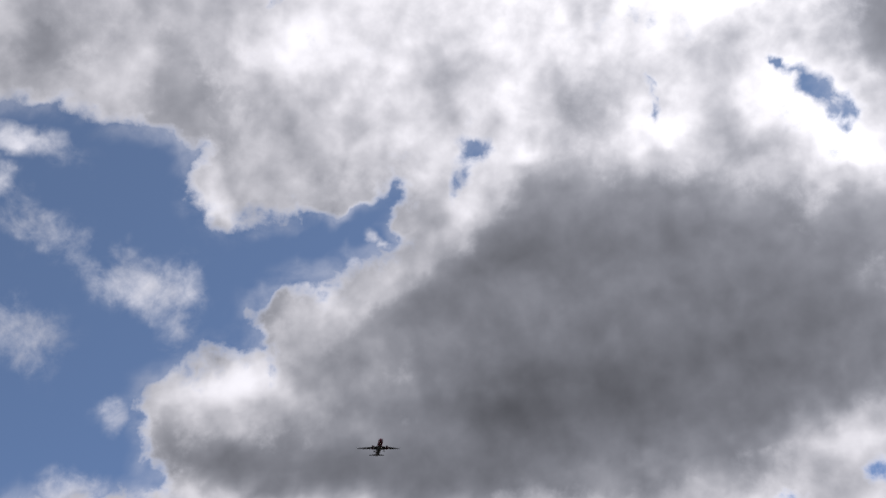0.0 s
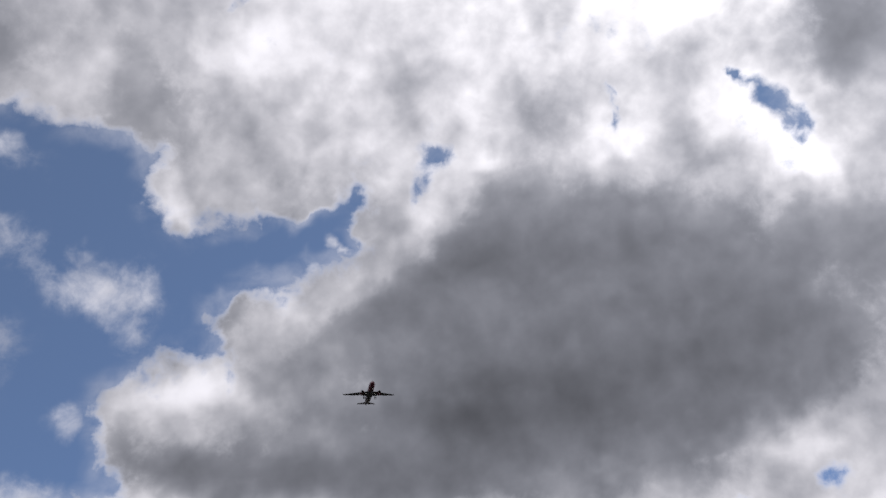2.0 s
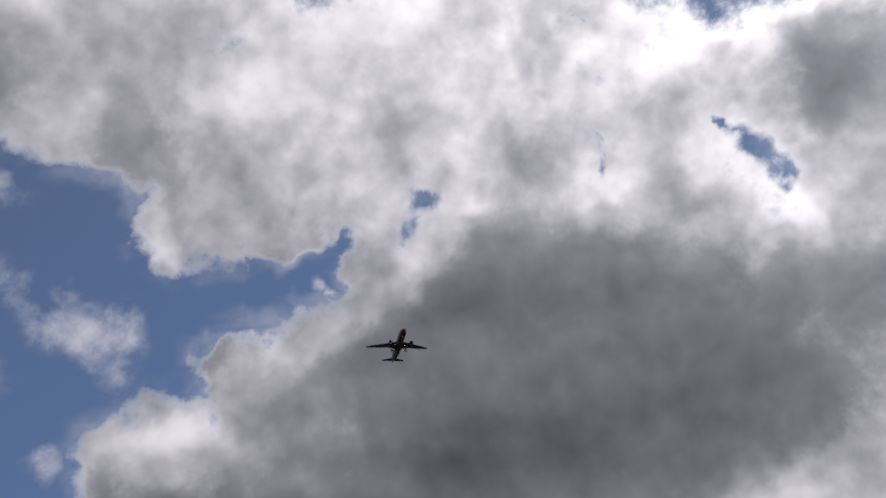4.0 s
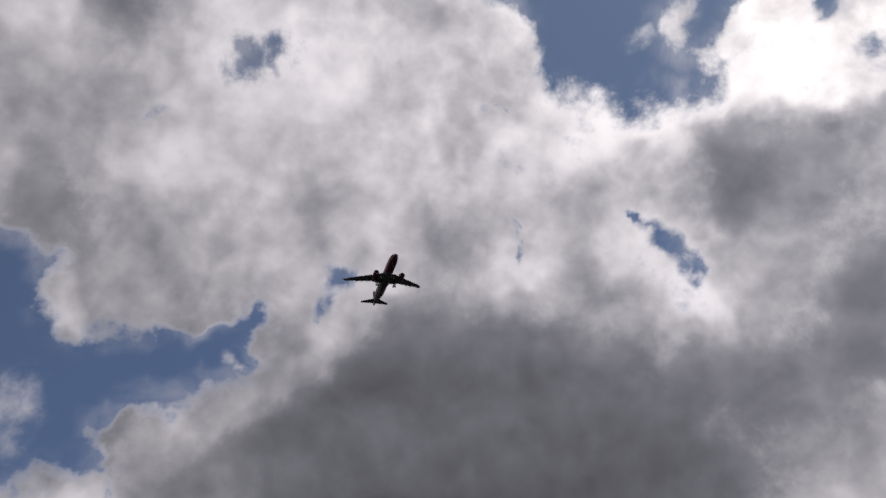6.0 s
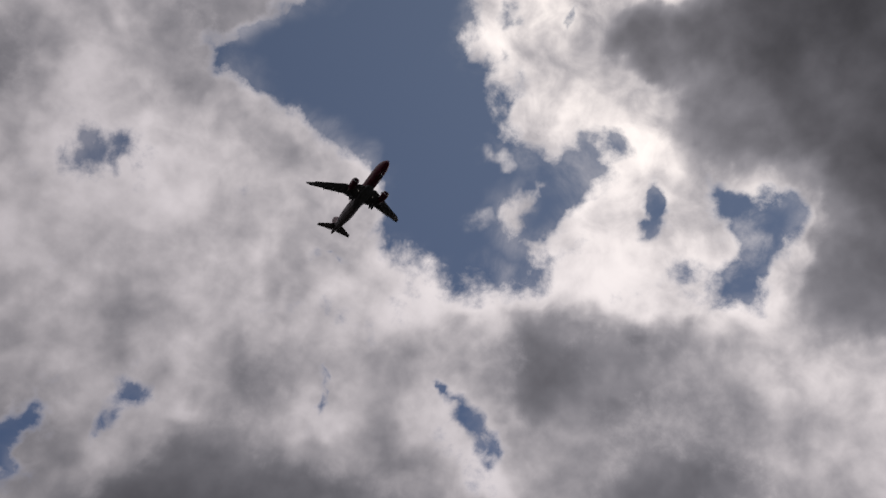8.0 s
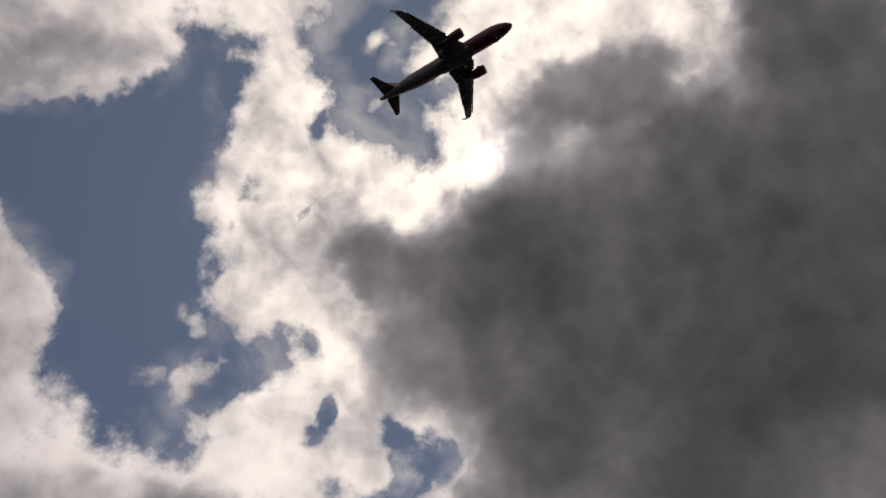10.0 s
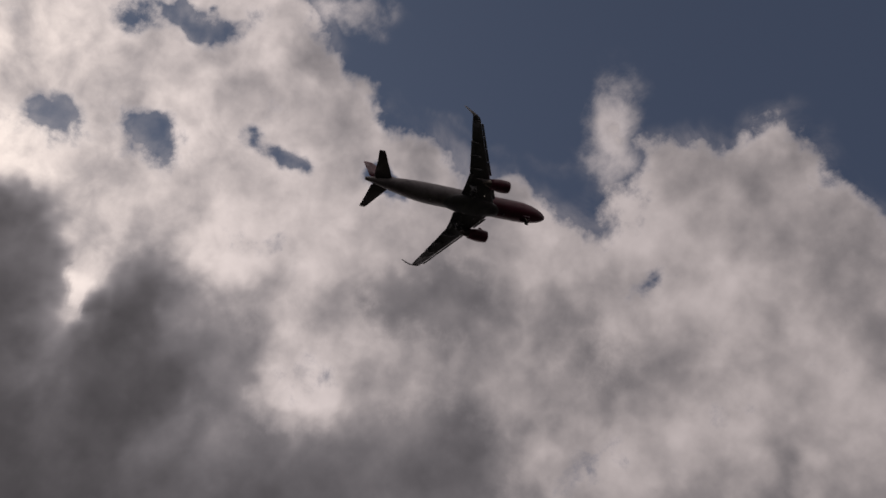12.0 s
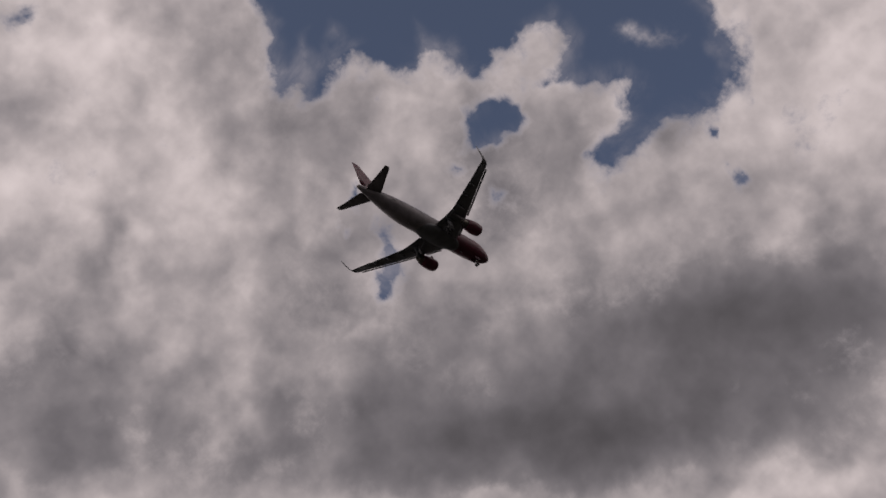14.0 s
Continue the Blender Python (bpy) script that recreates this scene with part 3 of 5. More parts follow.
# the low far layer
depth(173.3, 13.5, 12.2, 4.6, -20, 0.65)
depth(152.2, 21.2, 16.0, 3.5, -29, 0.5)
depth(136.7, 30.7, 4.3, 5.9, -21, 0.3)
depth(175.3, 5.0, 2.8, 1.2, -24, -0.4)
depth(146.7, 25.4, 1.9, 1.9, -27, -0.25)
depth(-178.9, 15.6, 5.7, 3.8, -40, 0.2)
depth(-178.8, 11.2, 6.7, 3.1, -38, 0.25)
depth(148.6, 43.6, 10.2, 7.2, -23, -0.35)
depth(170.4, 9.7, 11.3, 3.4, -34, 0.35)
depth(178.4, 7.9, 4.1, 4.5, -36, 0.25)
# the low bank and the sheet over it
depth(-10.4, 29.8, 4.0, 3.0, 3, -0.21)
depth(-3.1, 29.9, 4.0, 3.1, -1, -0.17)
depth(-23.5, 24.1, 3.7, 2.8, 7, 0.25)
depth(-17.1, 24.7, 3.9, 3.0, 5, 0.29)
depth(-10.3, 25.1, 4.0, 3.1, 2, 0.08)
depth(-3.2, 25.1, 4.1, 3.1, -1, 0.08)
depth(-10.2, 20.3, 4.1, 3.1, 1, 0.25)
depth(-3.4, 20.3, 4.2, 3.2, -1, 0.21)
depth(4.3, 29.6, 4.0, 3.1, -5, -0.08)
depth(11.5, 28.9, 4.0, 3.0, -8, -0.13)
depth(18.3, 27.9, 3.8, 2.9, -11, 0.08)
depth(3.9, 24.8, 4.1, 3.1, -4, 0.08)
depth(17.6, 23.3, 3.9, 3.0, -10, 0.21)
depth(23.0, 17.7, 3.7, 2.8, -10, -0.08)
depth(-22.7, 15.0, 3.7, 2.8, 4, 0.13)
depth(-16.6, 15.3, 3.9, 3.0, 2, 0.13)
depth(-10.2, 15.4, 4.1, 3.1, 0, 0.17)
depth(-22.3, 10.5, 3.7, 2.8, 2, 0.13)
depth(-16.4, 10.6, 3.9, 3.0, 1, 0.13)
depth(-10.1, 10.6, 4.0, 3.1, -1, 0.21)
depth(-22.0, 6.1, 3.6, 2.8, -0, 0.13)
depth(-16.2, 6.0, 3.8, 2.9, -1, 0.25)
depth(-10.1, 5.9, 4.0, 3.0, -1, 0.21)
depth(-3.7, 5.7, 4.0, 3.1, -2, 0.25)
depth(3.3, 15.1, 4.2, 3.2, -3, -0.29)
depth(3.0, 10.2, 4.1, 3.1, -3, 0.13)
depth(9.5, 9.8, 4.0, 3.1, -4, 0.17)
depth(15.7, 9.3, 3.9, 3.0, -5, 0.17)
depth(21.6, 8.8, 3.7, 2.8, -6, 0.29)
depth(2.7, 5.5, 4.0, 3.1, -3, 0.25)
depth(9.0, 5.1, 4.0, 3.0, -3, 0.13)
depth(15.1, 4.8, 3.8, 2.9, -4, 0.25)
depth(20.9, 4.4, 3.6, 2.8, -4, 0.08)
# the storm cloud and the sheet beside the opening
depth(-0.3, 46.7, 3.6, 2.8, 32, 0.29)
depth(7.3, 49.5, 3.8, 2.9, 26, 0.25)
depth(2.5, 42.7, 3.7, 2.8, 28, 0.08)
depth(27.5, 48.8, 4.1, 3.1, 10, 0.13)
depth(5.0, 38.6, 3.7, 2.8, 25, 0.08)
depth(12.0, 40.8, 3.9, 3.0, 20, 0.08)
depth(28.6, 44.0, 4.2, 3.2, 9, 0.17)
depth(37.0, 54.3, 4.0, 3.1, 3, -0.08)
depth(47.8, 54.1, 4.0, 3.0, -6, 0.13)
depth(57.9, 53.0, 3.8, 2.9, -14, -0.21)
depth(37.4, 49.5, 4.1, 3.1, 3, -0.08)
depth(47.2, 49.4, 4.0, 3.1, -5, -0.13)
depth(56.5, 48.5, 3.9, 3.0, -12, -0.08)
depth(64.9, 47.0, 3.7, 2.8, -18, 0.08)
depth(37.7, 44.7, 4.2, 3.2, 3, 0.21)
depth(46.8, 44.6, 4.1, 3.1, -4, -0.21)
depth(55.4, 43.8, 3.9, 3.0, -10, 0.13)
depth(63.3, 42.6, 3.7, 2.8, -15, 0.17)
depth(14.0, 36.3, 3.9, 3.0, 18, 0.17)
depth(9.2, 30.2, 3.7, 2.8, 19, 0.08)
depth(15.7, 31.9, 3.9, 3.0, 15, 0.17)
depth(22.8, 33.3, 4.0, 3.1, 11, 0.08)
depth(30.4, 34.3, 4.1, 3.1, 7, 0.17)
depth(11.0, 26.0, 3.6, 2.8, 16, 0.13)
depth(17.2, 27.5, 3.8, 2.9, 13, 0.29)
depth(24.0, 28.7, 4.0, 3.0, 10, 0.42)
depth(31.2, 29.6, 4.0, 3.1, 7, 0.21)
depth(38.0, 39.8, 4.2, 3.2, 3, 0.25)
depth(46.4, 39.8, 4.1, 3.1, -3, 0.13)
depth(54.4, 39.2, 3.9, 3.0, -8, 0.13)
depth(61.8, 38.1, 3.7, 2.8, -12, 0.21)
depth(38.3, 34.9, 4.1, 3.1, 3, 0.17)
depth(60.6, 33.7, 3.7, 2.8, -10, 0.25)
depth(45.8, 30.3, 4.0, 3.0, -1, 0.29)
depth(52.9, 30.0, 3.8, 2.9, -4, -0.13)
depth(-0.3, 46.7, 3.6, 2.8, 32, -0.13)
depth(26.2, 53.5, 4.0, 3.1, 11, -0.08)
depth(2.5, 42.7, 3.7, 2.8, 28, -0.13)
depth(28.6, 44.0, 4.2, 3.2, 9, 0.08)
depth(46.8, 44.6, 4.1, 3.1, -4, -0.17)
depth(55.4, 43.8, 3.9, 3.0, -10, 0.13)
depth(63.3, 42.6, 3.7, 2.8, -15, 0.08)
depth(7.2, 34.4, 3.7, 2.8, 22, 0.13)
depth(14.0, 36.3, 3.9, 3.0, 18, 0.17)
depth(9.2, 30.2, 3.7, 2.8, 19, 0.17)
depth(15.7, 31.9, 3.9, 3.0, 15, 0.13)
depth(30.4, 34.3, 4.1, 3.1, 7, 0.17)
depth(11.0, 26.0, 3.6, 2.8, 16, 0.08)
depth(17.2, 27.5, 3.8, 2.9, 13, 0.13)
depth(24.0, 28.7, 4.0, 3.0, 10, 0.34)
depth(31.2, 29.6, 4.0, 3.1, 7, 0.17)
depth(38.0, 39.8, 4.2, 3.2, 3, 0.17)
depth(38.3, 34.9, 4.1, 3.1, 3, 0.08)
depth(38.5, 30.1, 4.0, 3.1, 3, -0.13)
depth(45.8, 30.3, 4.0, 3.0, -1, 0.08)
depth(52.9, 30.0, 3.8, 2.9, -4, -0.17)
depth(59.5, 29.4, 3.6, 2.8, -8, -0.17)
# the cumulus farther down
depth(147.0, 48.2, 3.6, 2.8, -20, -0.25)
depth(154.8, 45.9, 3.8, 2.9, -26, -0.08)
depth(142.1, 39.9, 3.7, 2.8, -20, -0.08)
depth(149.1, 37.7, 3.9, 3.0, -25, -0.08)
depth(156.0, 34.9, 4.1, 3.1, -29, -0.17)
depth(162.6, 31.6, 4.2, 3.2, -33, -0.13)
depth(175.7, 35.6, 4.0, 3.1, -40, 0.13)
depth(-169.2, 23.0, 3.6, 2.8, -47, 0.08)
depth(172.1, 31.8, 4.1, 3.1, -38, 0.13)
depth(177.9, 27.8, 4.0, 3.1, -40, 0.08)
depth(-172.4, 19.7, 3.7, 2.8, -44, -0.08)
depth(168.8, 27.9, 4.2, 3.2, -36, 0.08)
depth(179.8, 20.1, 3.9, 3.0, -40, 0.13)
depth(-175.6, 16.3, 3.7, 2.8, -42, 0.13)
depth(146.7, 33.4, 3.9, 3.0, -25, -0.17)
depth(153.2, 30.6, 4.1, 3.1, -28, -0.17)
depth(159.6, 27.4, 4.2, 3.2, -31, -0.08)
depth(144.5, 29.1, 3.9, 3.0, -25, 0.13)
depth(136.6, 27.2, 3.6, 2.8, -23, 0.17)
depth(142.5, 24.8, 3.8, 2.9, -25, 0.08)
depth(148.4, 22.1, 4.0, 3.0, -28, 0.08)
depth(154.4, 19.1, 4.0, 3.1, -30, 0.17)
depth(165.7, 23.9, 4.2, 3.2, -34, -0.13)
depth(176.6, 16.4, 3.9, 3.0, -38, 0.13)
depth(168.4, 16.3, 4.0, 3.1, -34, -0.08)
depth(178.4, 9.3, 3.7, 2.8, -37, -0.13)
depth(160.1, 15.8, 4.0, 3.1, -32, 0.25)
depth(165.6, 12.4, 4.0, 3.0, -33, 0.17)
depth(170.8, 9.1, 3.8, 2.9, -34, -0.08)
depth(175.6, 5.9, 3.6, 2.8, -34, 0.08)
# the white sheet
depth(-20.4, 33.9, 3.6, 2.8, 12, 0.10)
depth(-13.5, 34.9, 3.8, 2.9, 8, -0.36)
depth(-6.1, 35.5, 4.0, 3.0, 4, -0.23)
depth(1.7, 35.7, 4.0, 3.1, -1, -0.27)
depth(-13.1, 30.3, 3.9, 3.0, 7, -0.29)
depth(-5.9, 30.8, 4.0, 3.1, 3, -0.17)
depth(1.5, 31.0, 4.1, 3.1, -1, -0.21)
depth(-19.1, 25.0, 3.7, 2.8, 8, -0.08)
depth(-5.8, 26.0, 4.1, 3.1, 2, -0.13)
depth(1.4, 26.1, 4.2, 3.2, -1, -0.13)
depth(9.5, 35.4, 4.0, 3.1, -5, -0.45)
depth(17.2, 34.6, 4.0, 3.0, -10, -0.27)
depth(24.4, 33.3, 3.8, 2.9, -14, -0.27)
depth(30.9, 31.8, 3.6, 2.8, -17, -0.15)
depth(9.1, 30.6, 4.1, 3.1, -5, -0.42)
depth(16.4, 29.9, 4.0, 3.1, -8, -0.45)
depth(23.4, 28.8, 3.9, 3.0, -12, -0.45)
depth(29.8, 27.5, 3.7, 2.8, -15, -0.45)
depth(8.7, 25.8, 4.2, 3.2, -4, -0.25)
depth(15.8, 25.1, 4.1, 3.1, -7, -0.21)
depth(22.5, 24.2, 3.9, 3.0, -10, -0.29)
depth(28.8, 23.0, 3.7, 2.8, -13, -0.29)
depth(-5.6, 21.2, 4.1, 3.1, 1, 0.08)
depth(1.2, 16.3, 4.1, 3.1, -2, -0.29)
depth(-5.3, 11.7, 4.0, 3.0, -0, -0.08)
depth(15.2, 20.3, 4.1, 3.1, -6, 0.08)
depth(27.8, 18.6, 3.7, 2.8, -10, -0.25)
depth(7.9, 16.0, 4.1, 3.1, -3, -0.25)
depth(14.6, 15.6, 4.0, 3.1, -5, -0.08)
depth(26.9, 14.1, 3.7, 2.8, -8, -0.25)
depth(7.6, 11.3, 4.0, 3.1, -3, 0.08)
depth(26.0, 9.8, 3.6, 2.8, -6, 0.13)
# the dark base past the sun
depth(34.4, 65.3, 3.6, 2.8, 44, 0.08)
depth(46.0, 68.8, 3.8, 2.9, 33, 0.13)
depth(40.3, 61.7, 3.7, 2.8, 36, -0.13)
depth(82.0, 67.6, 4.1, 3.1, -2, 0.08)
depth(45.0, 57.8, 3.7, 2.8, 31, -0.13)
depth(55.3, 60.4, 3.9, 3.0, 22, -0.17)
depth(102.6, 71.1, 4.0, 3.1, -21, 0.08)
depth(118.6, 68.0, 4.0, 3.0, -36, 0.13)
depth(129.9, 64.0, 3.8, 2.9, -46, 0.08)
depth(137.8, 59.6, 3.6, 2.8, -53, 0.13)
depth(98.5, 66.5, 4.1, 3.1, -17, 0.08)
depth(112.6, 64.0, 4.0, 3.1, -30, 0.08)
depth(123.6, 60.5, 3.9, 3.0, -39, 0.13)
depth(131.7, 56.5, 3.7, 2.8, -46, 0.13)
depth(95.6, 61.8, 4.2, 3.2, -14, 0.13)
depth(58.3, 56.0, 3.9, 3.0, 18, -0.42)
depth(69.3, 57.4, 4.1, 3.1, 9, 0.08)
depth(81.4, 57.8, 4.2, 3.2, -2, -0.25)
depth(52.0, 49.7, 3.7, 2.8, 21, -0.34)
depth(60.7, 51.5, 3.9, 3.0, 15, -0.21)
depth(54.6, 45.6, 3.6, 2.8, 18, -0.38)
depth(62.6, 47.1, 3.8, 2.9, 12, -0.17)
depth(81.0, 48.2, 4.0, 3.1, -2, 0.08)
depth(114.2, 52.6, 3.9, 3.0, -29, 0.13)
depth(122.1, 49.5, 3.7, 2.8, -35, 0.08)
depth(91.8, 52.3, 4.1, 3.1, -10, -0.08)
depth(110.7, 48.5, 3.9, 3.0, -25, 0.08)
depth(118.3, 45.8, 3.7, 2.8, -30, -0.08)
depth(99.6, 46.3, 4.0, 3.0, -15, 0.21)
depth(107.8, 44.3, 3.8, 2.9, -21, 0.38)
depth(115.0, 42.0, 3.6, 2.8, -26, 0.21)
# the large cumulus
depth(118.8, 68.5, 3.8, 2.9, -10, 0.08)
depth(141.7, 59.7, 4.1, 3.1, -31, 0.13)
depth(103.2, 59.8, 3.7, 2.8, 1, -0.17)
depth(114.8, 59.4, 3.9, 3.0, -9, -0.08)
depth(137.2, 55.4, 4.2, 3.2, -28, 0.08)
depth(151.7, 55.9, 4.1, 3.1, -39, 0.13)
depth(159.6, 51.6, 4.0, 3.1, -46, 0.21)
depth(165.9, 46.9, 3.9, 3.0, -51, 0.08)
depth(146.7, 52.0, 4.2, 3.2, -35, -0.08)
depth(154.6, 48.0, 4.1, 3.1, -41, 0.17)
depth(161.1, 43.7, 3.9, 3.0, -46, 0.21)
depth(166.3, 39.4, 3.7, 2.8, -49, 0.13)
depth(103.3, 55.2, 3.7, 2.8, -0, -0.21)
depth(113.5, 54.7, 3.9, 3.0, -9, -0.13)
depth(123.8, 53.3, 4.1, 3.1, -17, -0.17)
depth(133.6, 51.0, 4.2, 3.2, -25, -0.08)
depth(103.4, 50.7, 3.7, 2.8, -2, -0.17)
depth(121.7, 48.7, 4.0, 3.1, -16, -0.17)
depth(130.7, 46.6, 4.1, 3.1, -23, -0.13)
depth(103.4, 46.2, 3.6, 2.8, -4, 0.13)
depth(111.6, 45.5, 3.8, 2.9, -10, -0.08)
depth(120.0, 44.2, 4.0, 3.0, -16, -0.21)
depth(142.5, 47.9, 4.2, 3.2, -32, 0.21)
depth(150.2, 44.3, 4.1, 3.1, -37, 0.13)
depth(156.7, 40.3, 3.9, 3.0, -42, 0.29)
depth(162.1, 36.3, 3.7, 2.8, -45, 0.13)
depth(139.0, 43.7, 4.1, 3.1, -29, 0.13)
depth(146.3, 40.4, 4.0, 3.1, -34, 0.13)
depth(152.7, 36.8, 3.9, 3.0, -38, 0.21)
depth(158.2, 33.1, 3.7, 2.8, -41, 0.17)
depth(135.9, 39.5, 4.0, 3.1, -27, 0.13)
depth(143.0, 36.5, 4.0, 3.0, -31, 0.29)
depth(149.2, 33.2, 3.8, 2.9, -34, 0.17)
depth(154.7, 29.8, 3.6, 2.8, -37, 0.21)
# grey and bright parts of the sheet
depth(-10.1, 36.1, 3.8, 2.9, 10, -0.13)
depth(5.3, 37.2, 4.0, 3.1, 0, -0.08)
depth(-16.2, 30.6, 3.7, 2.8, 12, -0.08)
depth(28.5, 35.1, 3.8, 2.9, -13, -0.08)
depth(34.1, 29.2, 3.7, 2.8, -15, -0.13)
depth(12.7, 27.4, 4.2, 3.2, -3, -0.08)
depth(26.7, 25.9, 3.9, 3.0, -10, 0.08)
depth(-1.7, 22.6, 4.1, 3.1, 2, 0.06)
depth(-7.9, 17.5, 3.9, 3.0, 3, 0.08)
depth(5.3, 17.8, 4.1, 3.1, -1, -0.17)
depth(-13.4, 12.7, 3.6, 2.8, 3, 0.08)
depth(-1.2, 13.1, 4.0, 3.0, 1, -0.08)
depth(5.2, 13.1, 4.0, 3.1, -1, 0.06)
depth(12.4, 22.5, 4.2, 3.2, -3, 0.08)
depth(25.9, 21.3, 3.9, 3.0, -8, 0.06)
depth(12.1, 17.7, 4.1, 3.1, -3, -0.08)
depth(11.8, 12.9, 4.0, 3.1, -2, 0.08)
depth(30.3, 11.5, 3.6, 2.8, -6, -0.08)
# parts of the long base
depth(48.3, 67.7, 3.6, 2.8, 38, 0.17)
depth(101.8, 72.3, 4.0, 3.1, -12, 0.17)
depth(66.4, 66.5, 3.9, 3.0, 20, 0.08)
depth(82.0, 67.9, 4.0, 3.1, 6, 0.13)
depth(98.9, 67.6, 4.1, 3.1, -10, 0.13)
depth(69.5, 62.0, 3.9, 3.0, 16, 0.13)
depth(120.3, 70.0, 4.0, 3.1, -30, 0.13)
depth(133.9, 66.2, 4.0, 3.0, -43, 0.17)
depth(143.4, 61.7, 3.8, 2.9, -51, 0.08)
depth(150.1, 57.1, 3.6, 2.8, -57, 0.08)
depth(127.3, 62.5, 4.0, 3.1, -36, 0.13)
depth(144.1, 54.2, 3.7, 2.8, -50, -0.13)
depth(110.5, 61.2, 4.2, 3.2, -20, 0.13)
depth(131.4, 54.9, 3.9, 3.0, -38, -0.13)
depth(138.7, 51.0, 3.7, 2.8, -44, -0.08)
depth(61.6, 55.7, 3.7, 2.8, 21, -0.13)
depth(71.8, 57.4, 3.9, 3.0, 13, 0.21)
depth(83.4, 58.3, 4.1, 3.1, 3, -0.08)
depth(64.4, 51.5, 3.7, 2.8, 17, -0.08)
depth(94.6, 53.2, 4.1, 3.1, -7, -0.17)
depth(75.0, 48.3, 3.8, 2.9, 7, 0.08)
depth(126.9, 51.0, 3.9, 3.0, -33, 0.13)
depth(105.0, 51.9, 4.1, 3.1, -15, 0.08)
depth(123.0, 47.1, 3.9, 3.0, -29, -0.13)
depth(130.1, 44.0, 3.7, 2.8, -34, -0.13)
depth(111.9, 45.5, 4.0, 3.0, -20, -0.13)
depth(126.6, 40.4, 3.6, 2.8, -30, 0.13)
# billows of the cumulus
depth(138.2, 56.2, 3.6, 2.8, -14, -0.17)
depth(147.9, 54.4, 3.8, 2.9, -22, -0.29)
depth(136.0, 51.9, 3.7, 2.8, -14, -0.17)
depth(144.8, 50.2, 3.9, 3.0, -21, -0.17)
depth(150.2, 43.4, 4.1, 3.1, -26, -0.08)
depth(174.8, 36.6, 4.0, 3.1, -42, 0.13)
depth(-179.7, 32.3, 3.9, 3.0, -45, 0.08)
depth(-175.1, 28.1, 3.7, 2.8, -47, 0.13)
depth(171.1, 32.9, 4.1, 3.1, -39, 0.13)
depth(176.6, 28.8, 3.9, 3.0, -42, 0.17)
depth(-178.6, 24.9, 3.7, 2.8, -44, 0.17)
depth(132.4, 43.2, 3.7, 2.8, -15, -0.21)
depth(139.9, 41.4, 3.9, 3.0, -20, -0.08)
depth(145.1, 34.6, 4.0, 3.1, -24, -0.13)
depth(151.9, 31.8, 4.1, 3.1, -28, -0.08)
depth(129.8, 34.4, 3.6, 2.8, -17, 0.25)
depth(136.3, 32.6, 3.8, 2.9, -20, 0.21)
depth(142.9, 30.3, 4.0, 3.0, -24, 0.17)
depth(167.7, 29.0, 4.1, 3.1, -36, 0.17)
depth(173.2, 25.2, 3.9, 3.0, -39, 0.13)
depth(178.1, 21.5, 3.7, 2.8, -41, 0.13)
depth(158.5, 28.6, 4.1, 3.1, -31, 0.08)
depth(170.0, 21.6, 3.9, 3.0, -36, 0.13)
depth(174.9, 18.1, 3.7, 2.8, -38, 0.17)
depth(155.7, 24.5, 4.0, 3.1, -30, 0.17)
depth(161.6, 21.3, 4.0, 3.0, -32, 0.17)
depth(171.9, 14.7, 3.6, 2.8, -35, 0.17)


